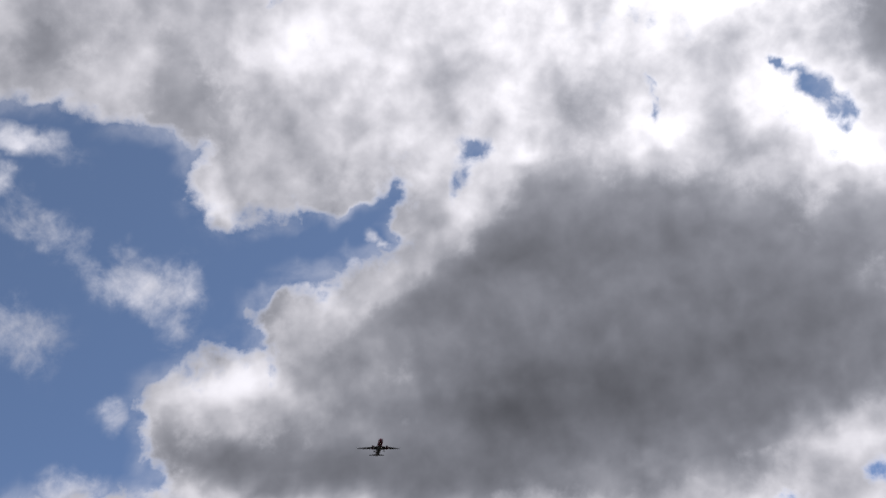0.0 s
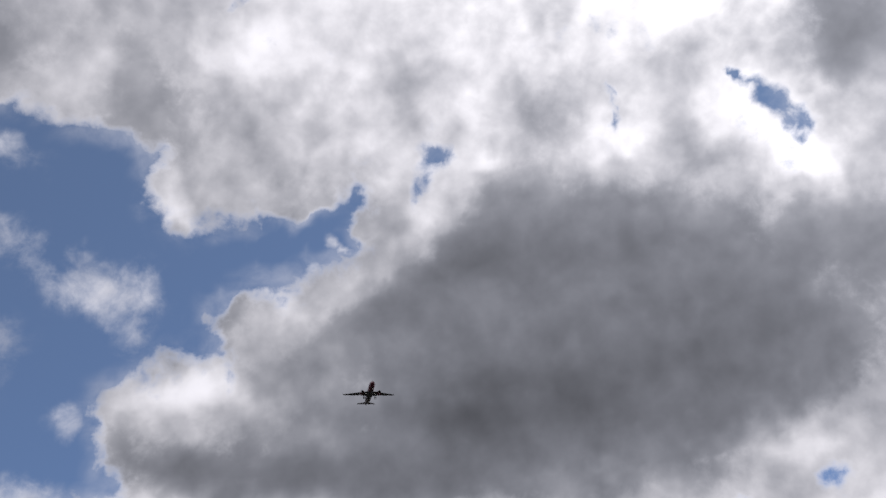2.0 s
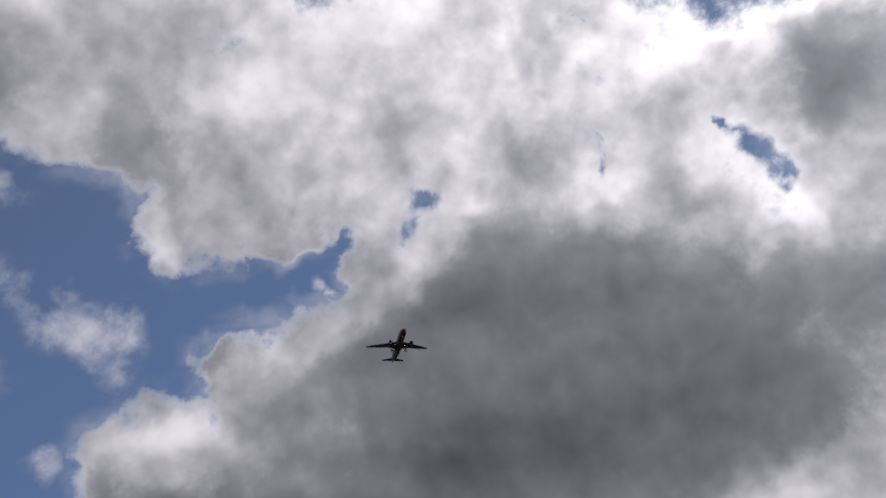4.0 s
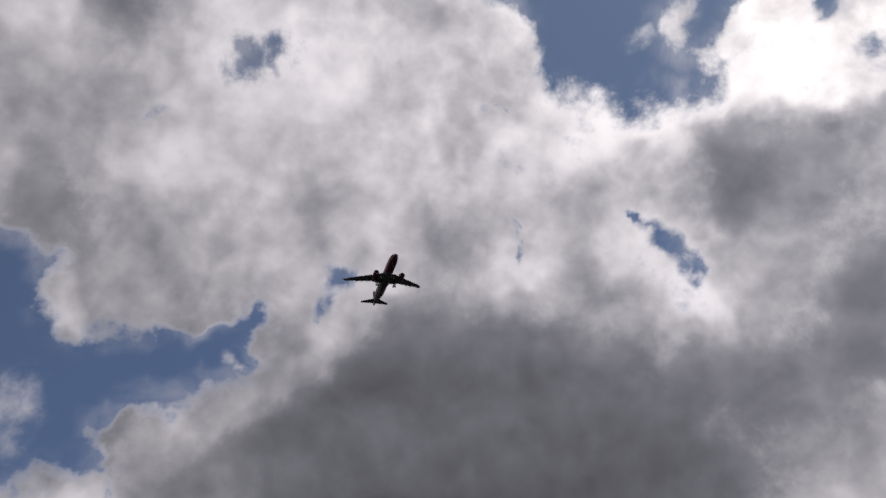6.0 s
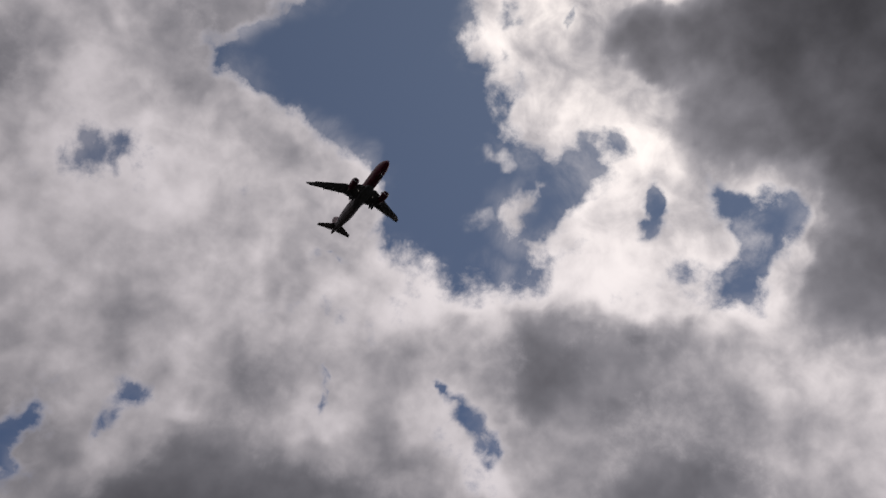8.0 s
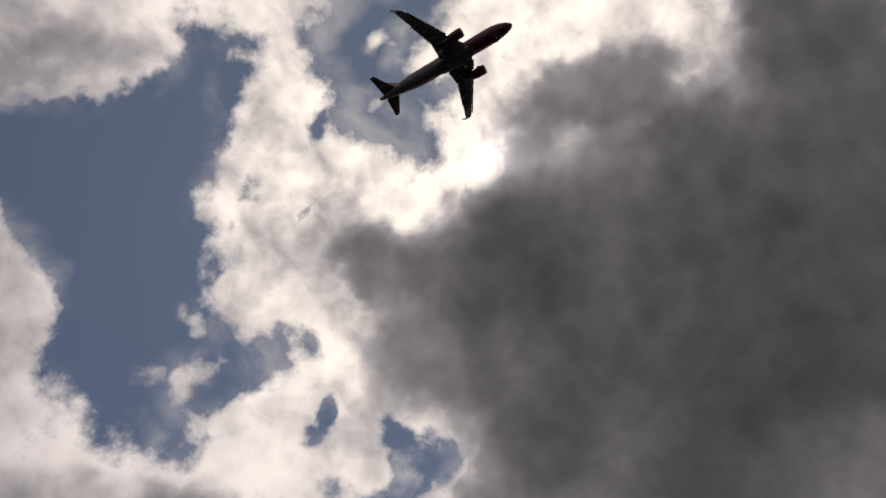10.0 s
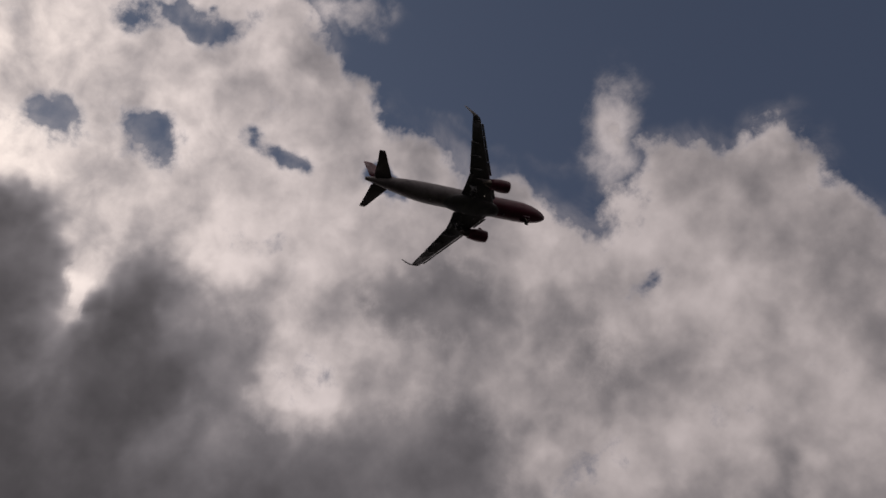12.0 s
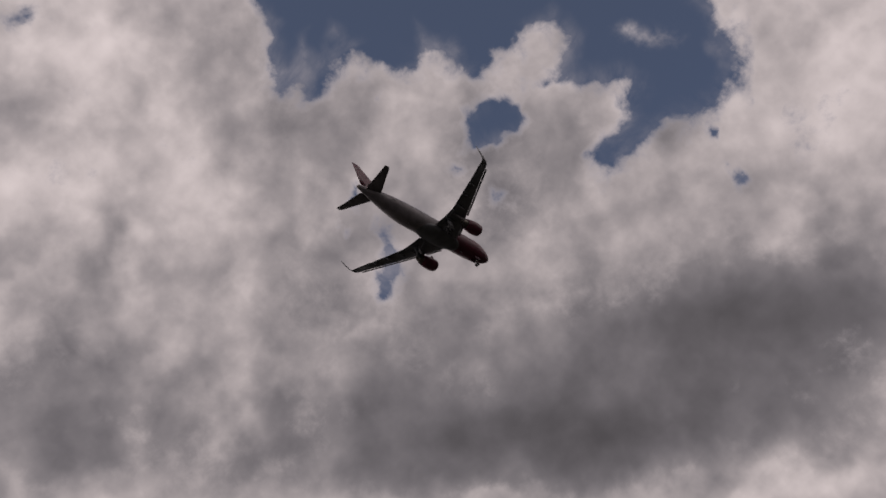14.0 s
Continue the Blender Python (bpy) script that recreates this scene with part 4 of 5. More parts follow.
def build_clouds():
    """The cloud deck, parted into its cloud masses; each is a lumpy shell, thicker where it is darker, with the openings left clear and thin vapour at their edges."""
    cover = 1.0 - 2.4 * GAPS ** 0.25 + 3.5 * np.maximum(PUFFS - 0.6, 0)
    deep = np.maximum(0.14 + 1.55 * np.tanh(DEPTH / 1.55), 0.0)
    lumps = sum(lattice(WAY * 16 * 2 ** k, k) / 2 ** k for k in range(3))
    radius = 3000 - 90 * lumps - 160 * np.clip(deep, 0, 1.3) - 120 * np.clip(cover, -1, 0.7)
    place = WAY * radius[..., None] + np.array(EYE, np.float32)
    vapour = cloud_vapour()
    masses = [
        (12, 17, "broad dark grey cumulus bank with bright ragged upper edge"),
        (-14, 9, "pale puffy cumulus with a soft grey underside"),
        (-19, 16, "thin white wisps of cloud drifting in blue sky"),
        (-8, 30, "wide bright white cloud sheet with soft grey mottling"),
        (25, 33, "sunlit white cloud with blue holes through it"),
        (40, 30, "grey cloud bank with a bright broken rim"),
        (62, 43, "heavy dark storm-grey cloud hiding the sun"),
        (40, 55, "brilliant streaky white cloud glowing round the sun"),
        (90, 64, "ragged backlit white cloud with small blue holes"),
        (95, 47, "long dark grey cloud base with soft lumps"),
        (140, 46, "large grey-white cumulus with billowing edge"),
        (155, 28, "soft grey cloud layer with pale patches"),
        (-172, 26, "tall bright cumulus tower beside blue sky"),
        (-100, 35, "broken grey and white cloud layer"),
    ]
    seeds = np.array([[math.cos(radians(e)) * math.sin(radians(a)), math.cos(radians(e)) * math.cos(radians(a)), math.sin(radians(e))] for a, e, _ in masses], np.float32)
    warp = WAY + 0.05 * np.stack([lattice(WAY * 12, 5 + k) for k in range(3)], -1)
    owner = np.argmax(warp @ seeds.T, -1)
    na, ne = AZ.shape
    i, j = np.meshgrid(np.arange(na), np.arange(ne - 1), indexing="ij")
    i2 = (i + 1) % na
    corners = np.stack([i * ne + j, i2 * ne + j, i2 * ne + j + 1, i * ne + j + 1], -1)
    solid = (cover.reshape(-1)[corners].max(-1) > -1.38) | (PUFFS.reshape(-1)[corners].max(-1) > 0.015)
    flat_place, flat_cover, flat_deep = place.reshape(-1, 3), cover.reshape(-1), deep.reshape(-1)
    for k, (_, _, label) in enumerate(masses):
        quads = corners[solid & (owner[:, :-1] == k)]
        used, quads = np.unique(quads, return_inverse=True)
        quads = quads.reshape(-1, 4)
        mesh = bpy.data.meshes.new("cloud")
        mesh.vertices.add(len(used))
        mesh.vertices.foreach_set("co", flat_place[used].ravel())
        mesh.loops.add(quads.size)
        mesh.loops.foreach_set("vertex_index", quads.ravel())
        mesh.polygons.add(len(quads))
        mesh.polygons.foreach_set("loop_start", np.arange(0, quads.size, 4))
        mesh.polygons.foreach_set("use_smooth", np.ones(len(quads), bool))
        mesh.update(calc_edges=True)
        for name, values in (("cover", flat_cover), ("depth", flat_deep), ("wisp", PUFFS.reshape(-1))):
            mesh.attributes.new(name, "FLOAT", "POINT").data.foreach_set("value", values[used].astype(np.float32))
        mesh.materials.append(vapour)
        tagged(new("cloud", mesh), label, "cloud", "clouds of the broken deck", "structure")


build_clouds()


# ---- airliner: stations are metres aft of the nose tip, y to its port side, z up; its origin is near the centre of gravity ----
CG = 17.0


def part(name, bm, material, parent, label="", smooth=True):
    mesh = bpy.data.meshes.new(name)
    bmesh.ops.recalc_face_normals(bm, faces=bm.faces)
    for f in bm.faces:
        f.smooth = smooth
    bm.to_mesh(mesh)
    bm.free()
    for m in material if isinstance(material, (list, tuple)) else [material]:
        mesh.materials.append(m)
    ob = new(name, mesh)
    ob.parent = parent
    return tagged(ob, label)


def P(s, y, z):
    return Vector((CG - s, y, z))


def loft(rings, bm=None, cap=True, material=None):
    """A skin through closed rings of equal length."""
    bm = bm or bmesh.new()
    vs = [[bm.verts.new(p) for p in ring] for ring in rings]
    for k, (a, b) in enumerate(zip(vs, vs[1:])):
        for i in range(len(a)):
            f = bm.faces.new((a[i], a[(i + 1) % len(a)], b[(i + 1) % len(a)], b[i]))
            if material:
                f.material_index = material(rings[k][0], f)
    if cap:
        bm.faces.new(vs[0][::-1])
        bm.faces.new(vs[-1])
    return bm


def spline(rows, n):
    """Smooth rows of numbers, resampled n to a span."""
    rows = np.array(rows, float)
    out = []
    for k in range(len(rows) - 1):
        a, b, c, d = rows[max(k - 1, 0)], rows[k], rows[k + 1], rows[min(k + 2, len(rows) - 1)]
        h = c[0] - b[0]
        m0 = (c - a) / max(c[0] - a[0], 1e-6) * h
        m1 = (d - b) / max(d[0] - b[0], 1e-6) * h
        for i in range(n):
            t = i / n
            out.append((2 * t ** 3 - 3 * t * t + 1) * b + (t ** 3 - 2 * t * t + t) * m0 + (3 * t * t - 2 * t ** 3) * c + (t ** 3 - t * t) * m1)
    return out + [rows[-1]]


def tube(rows, y=0.0, sides=32, n=4, **kw):
    """A body of revolution-like rings: station, centre height, half width, half height."""
    rings = []
    for s, z, w, h in spline(rows, n):
        rings.append([P(s, y + max(w, 0.01) * math.cos(a * math.tau / sides), z + max(h, 0.01) * math.sin(a * math.tau / sides)) for a in range(sides)])
    return loft(rings, **kw)


def aerofoil(chord, ratio, n=9):
    """Points round a section from the trailing edge over the top to the nose and back: aft of the leading edge, up."""
    top, low = [], []
    for k in range(n + 1):
        x = 0.5 * (1 + math.cos(math.pi * k / n))
        t = 5 * ratio * (0.2969 * math.sqrt(x) - 0.126 * x - 0.3516 * x * x + 0.2843 * x ** 3 - 0.1036 * x ** 4)
        camber = 0.06 * x * (1 - x)
        top.append((x * chord, (camber + t) * chord))
        low.append((x * chord, (camber - t * 0.85) * chord))
    return top + low[-2:0:-1]


def blade(sections, side=1, upright=False):
    """A wing-like body: span, leading edge station, chord, height, thickness ratio, lean of the section outward."""
    rings = []
    for y, s, chord, z, ratio, lean in sections:
        ring = []
        for a, t in aerofoil(chord, ratio):
            if upright:
                ring.append(P(s + a, t, z))
            else:
                ring.append(P(s + a, side * (y - t * math.sin(radians(lean))), z + t * math.cos(radians(lean))))
        rings.append(ring)
    return loft(rings)


def rod(a, b, r, sides=10, r2=None):
    a, b = Vector(a), Vector(b)
    q = (b - a).to_track_quat("Z", "Y")
    ring = lambda c, rad: [c + q @ Vector((rad * math.cos(k * math.tau / sides), rad * math.sin(k * math.tau / sides), 0)) for k in range(sides)]
    return loft([ring(a, r), ring(b, r2 or r)])


def disc_body(profile, centre, axis="y", sides=24):
    """Turned body: profile of (offset along the axis, radius)."""
    rings = []
    for o, r in profile:
        ring = []
        for k in range(sides):
            c, s = r * math.cos(k * math.tau / sides), r * math.sin(k * math.tau / sides)
            ring.append(Vector(centre) + (Vector((c, o, s)) if axis == "y" else Vector((o, c, s))))
        rings.append(ring)
    return loft(rings)


def slab(points, thick):
    """A plate through flat points, with thickness and eased edges."""
    bm = bmesh.new()
    f = bm.faces.new([bm.verts.new(p) for p in points])
    f.normal_update()
    n = f.normal.copy()
    top = bmesh.ops.extrude_face_region(bm, geom=[f])
    bmesh.ops.translate(bm, vec=n * thick, verts=[v for v in top["geom"] if isinstance(v, bmesh.types.BMVert)])
    bmesh.ops.bevel(bm, geom=bm.edges[:], offset=thick * 0.3, segments=1, affect="EDGES")
    return bm


FUSELAGE = [(0.0, -0.56, 0.02, 0.02), (0.12, -0.55, 0.32, 0.31), (0.45, -0.50, 0.68, 0.66), (1.1, -0.40, 1.06, 1.05), (2.0, -0.26, 1.40, 1.42), (3.2, -0.10, 1.70, 1.76),
            (4.6, -0.01, 1.90, 2.0), (6.2, 0.0, 1.975, 2.07), (14.0, 0.0, 1.975, 2.07), (24.0, 0.0, 1.975, 2.07), (26.5, 0.10, 1.92, 1.97), (29.0, 0.33, 1.68, 1.72),
            (31.5, 0.60, 1.33, 1.38), (33.8, 0.80, 0.95, 1.0), (35.6, 0.90, 0.58, 0.64), (36.6, 0.93, 0.42, 0.47), (37.05, 0.93, 0.30, 0.34)]


def skin(s, angle, out=0.0):
    """A point on the fuselage's skin: station, angle round it (0 is port, 90 the top)."""
    rows = FUSELAGE
    k = max(i for i in range(len(rows) - 1) if rows[i][0] <= s)
    t = (s - rows[k][0]) / (rows[k + 1][0] - rows[k][0])
    z, w, h = (rows[k][i] * (1 - t) + rows[k + 1][i] * t for i in (1, 2, 3))
    return P(s, (w + out) * math.cos(radians(angle)), z + (h + out) * math.sin(radians(angle)))


def patch(s0, s1, a0, a1, out=0.03, n=3):
    """A thin plate that follows the fuselage's skin."""
    bm = bmesh.new()
    layers = []
    for o in (-0.02, out):
        layers.append([[bm.verts.new(skin(s0 + (s1 - s0) * i / n, a0 + (a1 - a0) * j / n, o)) for j in range(n + 1)] for i in range(n + 1)])
    for i in range(n):
        for j in range(n):
            for lay in layers:
                bm.faces.new((lay[i][j], lay[i + 1][j], lay[i + 1][j + 1], lay[i][j + 1]))
    low, top = layers
    edge = [(i, 0) for i in range(n)] + [(n, j) for j in range(n)] + [(i, n) for i in range(n, 0, -1)] + [(0, j) for j in range(n, 0, -1)]
    for (i, j), (k, m) in zip(edge, edge[1:] + edge[:1]):
        bm.faces.new((low[i][j], low[k][m], top[k][m], top[i][j]))
    return bm


def wing(plane, side):
    base = [(0.0, 11.3, 7.4, -1.30, 0.145, 0), (1.9, 12.15, 6.5, -1.22, 0.14, 0), (4.2, 13.4, 5.1, -0.95, 0.125, 0), (6.4, 14.62, 3.95, -0.66, 0.12, 0),
            (9.5, 16.35, 3.2, -0.28, 0.115, 0), (13.0, 18.3, 2.4, 0.18, 0.11, 0), (16.6, 20.25, 1.65, 0.66, 0.10, 0)]
    w = part("wing", blade(base, side), SHADED_GREY, plane, "swept light grey wing, shade darkened into the paint")
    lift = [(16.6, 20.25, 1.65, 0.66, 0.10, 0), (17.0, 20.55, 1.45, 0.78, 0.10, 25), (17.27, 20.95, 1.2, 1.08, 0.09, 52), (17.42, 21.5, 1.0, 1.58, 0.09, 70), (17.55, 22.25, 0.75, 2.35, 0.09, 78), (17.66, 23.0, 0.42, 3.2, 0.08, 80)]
    part("winglet", blade(lift, side), SHADED_GREY, w, "upswept grey winglet")

    def span(y):
        for a, b in zip(base, base[1:]):
            if a[0] <= y <= b[0]:
                t = (y - a[0]) / (b[0] - a[0])
                return [a[k] * (1 - t) + b[k] * t for k in range(6)]

    for y0, y1 in ((2.35, 4.9), (6.75, 9.2), (9.25, 11.6), (11.65, 13.9), (13.95, 16.1)):
        rows = []
        for y in (y0, (y0 + y1) / 2, y1):
            _, s, c, z, _, _ = span(y)
            rows.append((y, s - 0.44, 0.40 + 0.02 * c, z - 0.10, 0.2, 0))
        part("slat", blade(rows, side), SHADED_GREY, w, "extended grey slat")
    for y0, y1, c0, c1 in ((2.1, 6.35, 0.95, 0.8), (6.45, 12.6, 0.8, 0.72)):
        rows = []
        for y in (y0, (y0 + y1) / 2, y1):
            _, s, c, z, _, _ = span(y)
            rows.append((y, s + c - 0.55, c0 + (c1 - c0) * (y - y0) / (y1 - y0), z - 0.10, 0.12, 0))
        part("flap", blade(rows, side), SHADED_GREY, w)
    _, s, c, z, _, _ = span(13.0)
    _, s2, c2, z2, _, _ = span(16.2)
    part("aileron", blade([(13.0, s + c - 0.45, 0.5, z + 0.02, 0.14, 0), (16.2, s2 + c2 - 0.32, 0.36, z2 + 0.02, 0.14, 0)], side), SHADED_GREY, w)
    for y, length in ((4.4, 3.2), (7.6, 2.9), (10.0, 2.5), (12.4, 2.1)):
        _, s, c, z, _, _ = span(y)
        e = s + c + 0.45
        part("flap_fairing", tube([(e - length, z - 0.25, 0.03, 0.03), (e - length * 0.75, z - 0.34, 0.15, 0.2), (e - length * 0.4, z - 0.36, 0.19, 0.27), (e, z - 0.42, 0.03, 0.04)], side * y, 12, 3), SHADED_GREY, w, "canoe-shaped flap track fairing")
    # retractable landing light under the root
    part("landing_light", disc_body([(-0.02, 0.17), (-0.08, 0.18), (-0.2, 0.12), (-0.26, 0.03)], P(14.6, side * 2.75, -1.78), "x", 16), STEEL, w, "lit round landing light")
    part("lens", disc_body([(0.03, 0.05), (0.01, 0.13), (-0.03, 0.15)], P(14.6, side * 2.75, -1.78), "x", 16), LAMP, w, "glowing lamp lens")


def engine(plane, side):
    y, z = side * 5.75, -2.05
    outer = [(0.0, 1.02), (0.12, 1.12), (0.5, 1.2), (1.3, 1.24), (2.2, 1.21), (3.2, 1.06), (3.9, 0.93)]
    inner = [(3.9, 0.88), (3.2, 0.9), (1.0, 0.88), (0.4, 0.86), (0.1, 0.93)]
    front = 10.8
    ring = lambda s, r: [P(front + s, y + r * math.cos(k * math.tau / 40), z + r * math.sin(k * math.tau / 40) * (1.0 if k < 20 else 0.96)) for k in range(40)]
    rings = [ring(s, r) for s, r in outer[1:]] + [ring(s, r) for s, r in inner]
    bm = loft(rings, cap=False)
    nacelle = part("engine", bm, SHADED_RED, plane, "under-wing turbofan engine in a red nacelle")
    lip = [ring(0.1, 0.93), ring(0.02, 0.96), ring(-0.03, 1.02), ring(0.02, 1.08), ring(0.12, 1.12)]
    part("intake_lip", loft(lip, cap=False), BARE, nacelle, "polished metal intake lip")
    part("spinner", disc_body([(0.34, 0.03), (0.2, 0.16), (0.02, 0.27), (-0.12, 0.28)], P(front + 0.95, y, z), "x", 20), FAN, nacelle)
    fan = disc_body([(0.0, 0.88), (-0.05, 0.88)], P(front + 1.08, y, z), "x", 36)
    for k in range(22):
        a = k * math.tau / 22
        tip = lambda r, da, dx: P(front + 1.0 + dx, y + r * math.cos(a + da), z + r * math.sin(a + da))
        fan.faces.new([fan.verts.new(p) for p in (tip(0.26, 0, 0), tip(0.86, -0.02, -0.06), tip(0.86, 0.2, 0.06), tip(0.26, 0.22, 0.08))])
    part("fan", fan, FAN, nacelle, "dark bladed fan disc", smooth=False)
    part("core_nozzle", disc_body([(0.9, 0.84), (0.4, 0.80), (-0.5, 0.62), (-1.05, 0.48), (-1.05, 0.42), (-0.6, 0.4)], P(front + 4.0, y, z), "x", 28), HOT, nacelle, "bare heat-stained exhaust nozzle")
    part("exhaust_cone", disc_body([(0.3, 0.36), (-0.2, 0.30), (-0.7, 0.12), (-0.9, 0.02)], P(front + 4.75, y, z), "x", 20), HOT, nacelle)
    pylon = [(front + 0.9, z + 1.20, 0.04, 0.06), (front + 2.0, z + 1.28, 0.19, 0.24), (front + 3.6, z + 1.22, 0.22, 0.46), (front + 5.6, z + 1.02, 0.18, 0.36), (front + 7.0, z + 1.0, 0.03, 0.06)]
    part("pylon", tube(pylon, y, 14, 4), SHADED_WHITE, nacelle, "streamlined engine pylon")
    a = radians(135 if side > 0 else 45)
    spot = lambda s, r: P(front + s, y + r * math.cos(a), z + r * math.sin(a))
    part("strake", slab([spot(0.75, 1.2), spot(1.25, 1.52), spot(1.75, 1.55), spot(1.85, 1.2)], 0.04), SHADED_RED, nacelle, "small fin on the nacelle's inner side")


def wheel(name, centre, r, wide, parent):
    h = wide / 2
    tyre = part(name, disc_body([(-h * 0.55, r * 0.55), (-h, r * 0.72), (-h * 0.85, r * 0.94), (-h * 0.4, r), (h * 0.4, r), (h * 0.85, r * 0.94), (h, r * 0.72), (h * 0.55, r * 0.55)], centre), RUBBER, parent, "black rubber tyre on a steel hub")
    return tyre


def nose_gear(plane):
    leg = part("nose_gear", rod(P(4.6, 0, -1.7), P(4.85, 0, -3.55), 0.11, 14, 0.08), STEEL, plane, "lowered nose landing gear")
    part("axle", rod(P(4.85, -0.34, -3.58), P(4.85, 0.34, -3.58), 0.06), STEEL, leg)
    part("drag_brace", rod(P(3.5, 0, -1.75), P(4.75, 0, -2.8), 0.06), STEEL, leg)
    for y in (-0.25, 0.25):
        wheel("wheel", P(4.85, y, -3.58), 0.39, 0.22, leg)
        part("gear_door", slab([P(3.9, y * 2.2, -1.85), P(5.6, y * 2.2, -1.9), P(5.5, y * 2.5, -2.6), P(4.0, y * 2.5, -2.5)], 0.04), MARK, leg, "open nose gear door")
    part("taxi_light", disc_body([(0.1, 0.07), (0.06, 0.1), (-0.05, 0.08)], P(4.65, 0, -2.45), "x", 14), LAMP, leg)


def main_gear(plane, side):
    y = side * 3.79
    leg = part("main_gear", rod(P(17.4, y, -1.0), P(17.7, y, -3.35), 0.17, 14, 0.12), STEEL, plane, "lowered main landing gear leg")
    part("axle", rod(P(17.7, y - 0.6, -3.4), P(17.7, y + 0.6, -3.4), 0.09), STEEL, leg)
    part("side_brace", rod(P(17.4, side * 2.0, -1.5), P(17.6, y, -2.5), 0.08), STEEL, leg)
    part("torque_link", rod(P(18.05, y, -2.7), P(17.8, y, -3.3), 0.06), STEEL, leg)
    for d in (-0.46, 0.46):
        wheel("wheel", P(17.7, y + d, -3.4), 0.58, 0.40, leg)
    part("gear_door", slab([P(16.8, y + side * 0.55, -1.2), P(18.3, y + side * 0.55, -1.2), P(18.2, y + side * 0.5, -2.9), P(17.0, y + side * 0.5, -2.9)], 0.05), SHADED_GREY, leg, "open main gear leg door")


def airliner():
    plane = tagged(new("airplane"), "twin-engine jet airliner, red front and engines, wheels down", "airplane")
    tint = lambda p, f: 1 if CG - p.x < 12.2 else 0
    body = part("fuselage", tube(FUSELAGE, 0, 48, 6, material=tint), [SHADED_WHITE, SHADED_RED], plane, "round fuselage, magenta red ahead and white behind, shade darkened into the paint")
    part("belly_fairing", tube([(9.4, -1.45, 0.1, 0.1), (10.8, -1.42, 1.1, 0.72), (12.6, -1.30, 1.7, 0.84), (14.5, -1.28, 2.02, 0.9), (17.5, -1.28, 2.05, 0.9), (20.0, -1.32, 1.7, 0.82), (22.0, -1.42, 1.0, 0.68), (23.6, -1.5, 0.1, 0.2)], 0, 28, 5), DARKGREY, body, "grey wing-to-body belly fairing")
    for s0, s1, a0, a1 in ((1.55, 2.35, 72, 89), (1.7, 2.55, 48, 70), (2.25, 3.05, 32, 46)):
        part("cockpit_window", patch(s0, s1, a0, a1), GLASS, body, "dark cockpit pane")
        part("cockpit_window", patch(s0, s1, 180 - a0, 180 - a1), GLASS, body, "dark cockpit pane")
    for s0, s1 in ((5.0, 5.85), (29.0, 29.8)):
        for flip in (0, 1):
            a = (-14, 36)
            part("cabin_door", patch(s0, s1, *(180 - k if flip else k for k in a), 0.015, 5), SHADED_RED if s0 < 12 else SHADED_WHITE, body, "closed cabin door")
    for flip in (0, 1):
        bm = bmesh.new()
        for k in range(44):
            s = 6.8 + 0.5 * k
            q = [skin(s + ds, 180 - a if flip else a, 0.012) for ds, a in ((0, 11), (0.24, 11), (0.28, 15), (0.24, 19), (0, 19), (-0.04, 15))]
            bm.faces.new([bm.verts.new(p) for p in q])
        ob = part("window_row", bm, GLASS, body, "row of small dark cabin windows")
        tagged(ob, kind="stuff")
        # dark blocks of the airline's name on the after cabin
        for k, (s, w, a0, a1) in enumerate(((19.8, 0.8, 24, 46), (20.9, 0.3, 24, 46), (21.5, 0.9, 24, 40), (22.7, 0.9, 24, 46), (23.9, 0.8, 24, 40), (25.0, 0.9, 24, 46))):
            part("livery_mark", patch(s, s + w, *(180 - k2 if flip else k2 for k2 in (a0, a1)), 0.01, 4), MARK, body, "dark painted block of the livery")
    part("exhaust_pipe", disc_body([(0.2, 0.2), (-0.12, 0.19), (-0.14, 0.14), (0.1, 0.12)], P(37.05, 0, 0.93), "x", 18), HOT, body, "auxiliary power unit exhaust")
    for s, a in ((9.0, -90), (20.0, 90), (24.5, -90)):
        p, q, r, u = skin(s, a), skin(s + 0.5, a), skin(s + 0.6, a, 0.4), skin(s + 0.35, a, 0.4)
        part("antenna", slab([p, q, r, u], 0.04), SHADED_WHITE, body)
    fin = [(0, 28.2, 7.6, 1.55, 0.07, 0), (0, 29.9, 5.9, 2.15, 0.10, 0), (0, 31.5, 4.5, 3.9, 0.09, 0), (0, 33.15, 3.05, 5.7, 0.09, 0), (0, 34.7, 1.65, 7.35, 0.08, 0), (0, 35.1, 1.2, 7.5, 0.04, 0)]
    f = part("tail_fin", blade(fin, 1, True), SHADED_RED, plane, "tall swept red tail fin")
    part("rudder", blade([(0, 34.5, 1.55, 2.2, 0.14, 0), (0, 34.8, 1.35, 3.9, 0.14, 0), (0, 35.25, 1.05, 5.7, 0.14, 0), (0, 35.68, 0.75, 7.3, 0.13, 0)], 1, True), SHADED_RED, f)
    for side in (1, -1):
        t = part("tailplane", blade([(0.3, 31.75, 3.65, 0.72, 0.1, 0), (2.5, 33.05, 2.7, 0.88, 0.1, 0), (5.9, 35.0, 1.3, 1.14, 0.09, 0), (6.2, 35.3, 0.95, 1.16, 0.04, 0)], side), SHADED_WHITE, plane, "swept pale tailplane, shade darkened into the paint")
        part("elevator", blade([(0.9, 34.75, 0.95, 0.77, 0.13, 0), (5.8, 35.72, 0.48, 1.14, 0.13, 0)], side), SHADED_WHITE, t)
        wing(plane, side)
        engine(plane, side)
        main_gear(plane, side)
    nose_gear(plane)
    return plane


airplane = airliner()


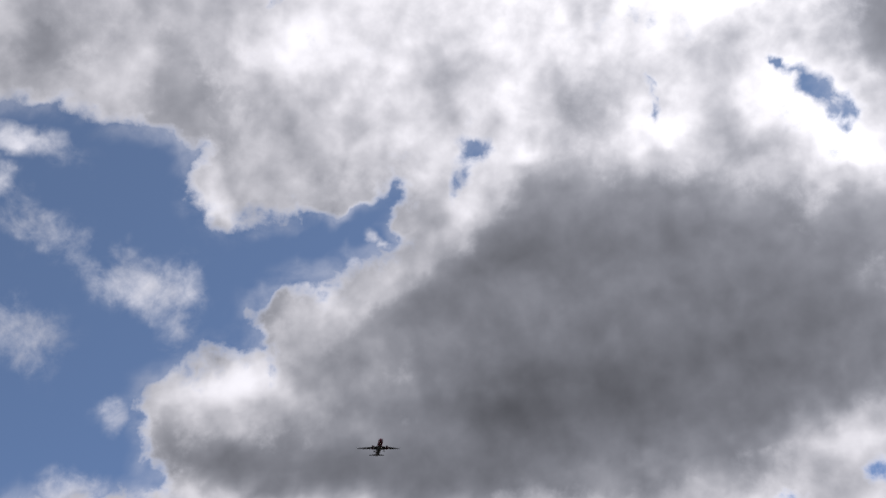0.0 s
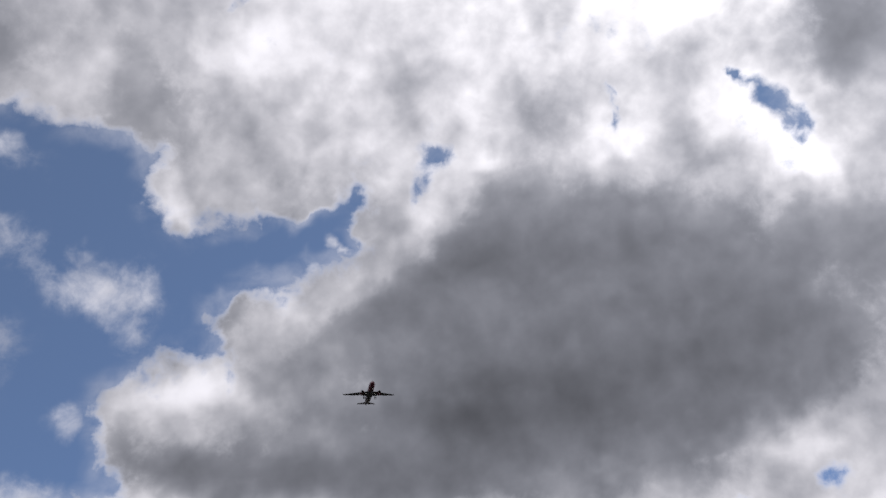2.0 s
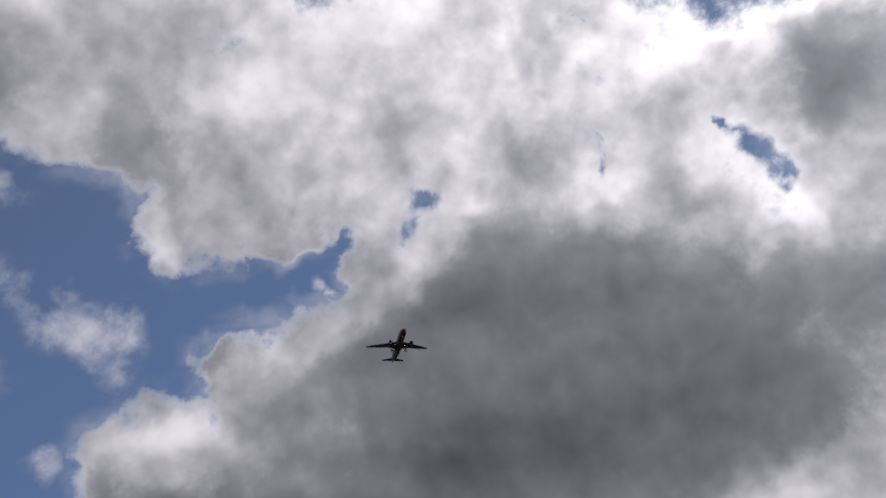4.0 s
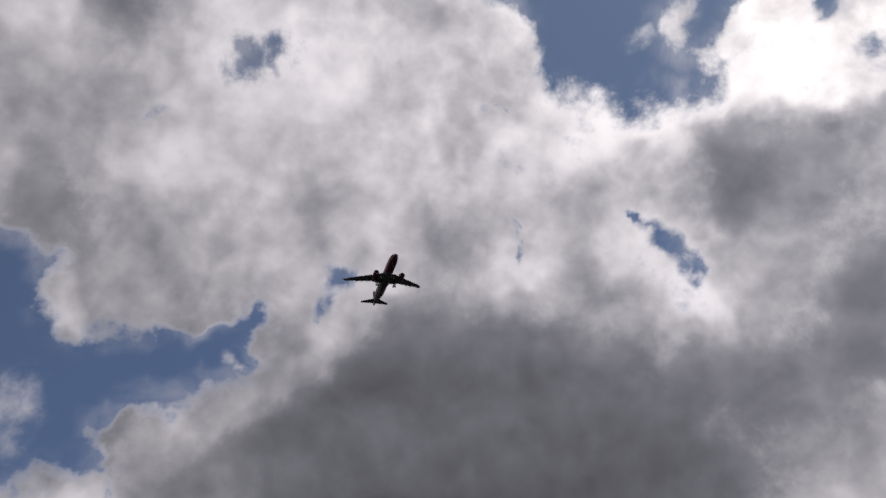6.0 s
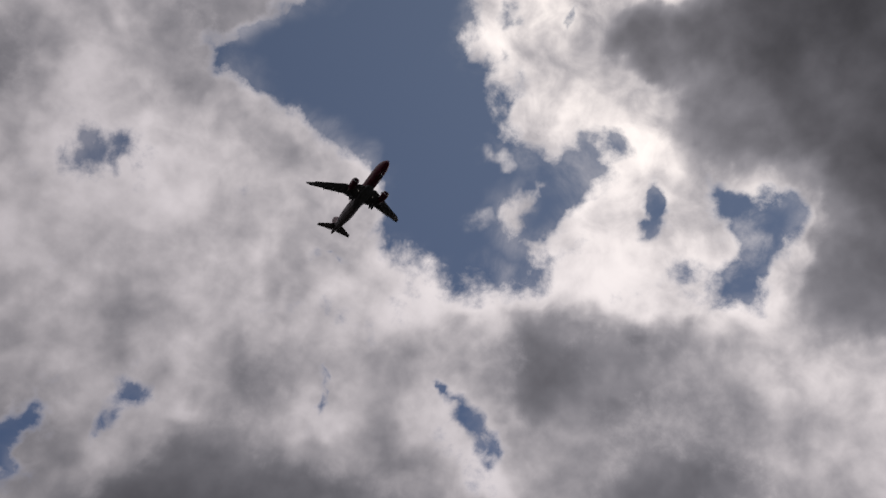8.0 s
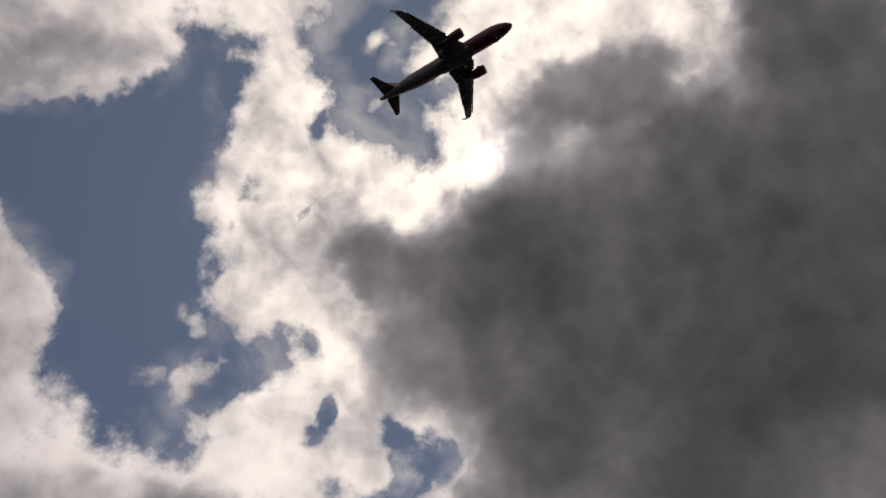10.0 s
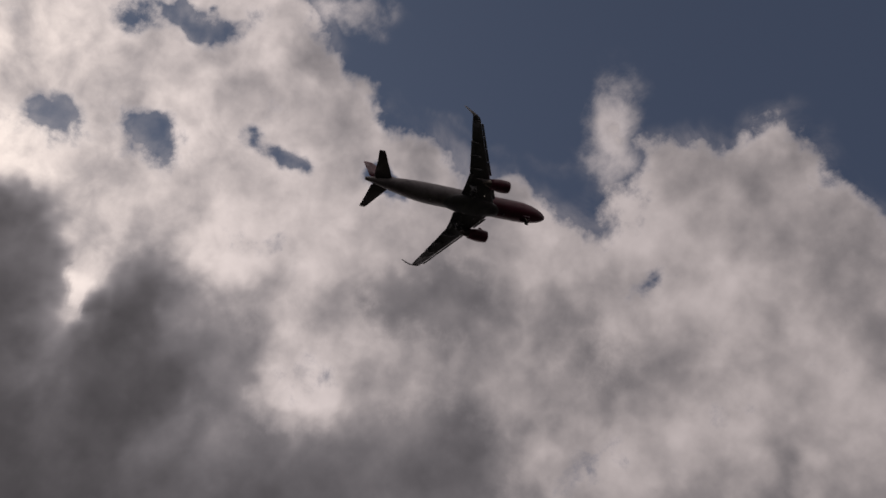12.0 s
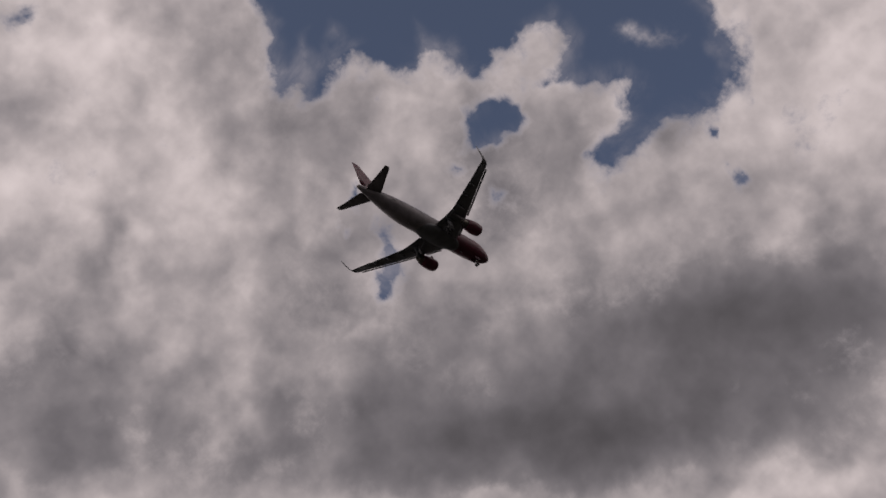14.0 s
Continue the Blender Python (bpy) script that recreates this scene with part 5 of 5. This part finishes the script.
# ---- the flight ----
def motions():
    walk(airplane, [
        (0, pose(-58.66, 796.61, 89.42, -1.53, -17.25, -78.9)),
        (0.5, pose(-50.41, 762.38, 95.64, -1.32, -17.22, -78.95)),
        (1, pose(-42.55, 727.74, 101.89, -1.22, -17.18, -78.92)),
        (1.5, pose(-34.52, 693.73, 108.11, -1.07, -17.15, -78.93)),
        (2, pose(-26.4, 659.68, 114.33, -0.92, -17.13, -78.95)),
        (2.2, pose(-23.27, 645.77, 117.13, -0.79, -17.11, -78.98)),
        (2.7, pose(-16.19, 612.1, 124.09, -0.84, -17.01, -78.82)),
        (3.2, pose(-8.4, 578.04, 130.77, -0.71, -16.96, -78.81)),
        (3.7, pose(-0.63, 544.01, 137.51, -0.59, -16.91, -78.79)),
        (4.3, pose(9.05, 500.43, 144.94, -0.08, -16.91, -79.02)),
        (4.5, pose(12.75, 487.77, 148.08, 0.13, -16.91, -79.18)),
        (5, pose(19.89, 454.51, 155.63, 0.19, -16.8, -79.07)),
        (5.5, pose(27.33, 420.58, 162.55, 0.32, -16.76, -79.04)),
        (6, pose(34.85, 387.1, 169.89, 0.45, -16.69, -79.02)),
        (6.5, pose(42.28, 353.61, 177.15, 0.57, -16.63, -78.97)),
        (7, pose(49.89, 319.86, 184.59, 0.73, -16.56, -78.98)),
        (7.2, pose(52.64, 306.11, 187.78, 0.81, -16.49, -78.95)),
        (7.7, pose(61.04, 272.98, 193.7, 0.44, -16.51, -78.65)),
        (8.2, pose(68.68, 239.26, 201.01, 0.56, -16.46, -78.63)),
        (8.7, pose(76.32, 205.56, 208.38, 0.69, -16.41, -78.61)),
        (9.3, pose(85.34, 165.41, 219.63, 0.96, -16.08, -78.45)),
        (9.5, pose(88.07, 151.59, 222.63, 1.08, -16.02, -78.44)),
        (10, pose(81.52, 95.02, 205.73, 2.37, -14.04, -78.98)),
        (10.5, pose(59.23, 34.91, 162.72, 5.91, -10.41, -81.63)),
        (11, pose(64.73, 2.38, 165.93, 6, -7.64, -83.78)),
        (11.5, pose(67.83, -30.73, 165.77, 6.08, -4.7, -85.57)),
        (12, pose(67.03, -64.98, 161.79, 5.92, -1.97, -89.18)),
        (12.5, pose(64.25, -93.53, 149.82, 5.94, 1.28, -89.99)),
        (13, pose(49.98, -100.85, 115.01, 6.04, 4.43, -91.4)),
        (13.5, pose(46.86, -126.13, 103.11, 5.7, 8.47, -92.97)),
        (14, pose(43.07, -153.52, 90.06, 5.35, 12.69, -94.68)),
    ])


motions()
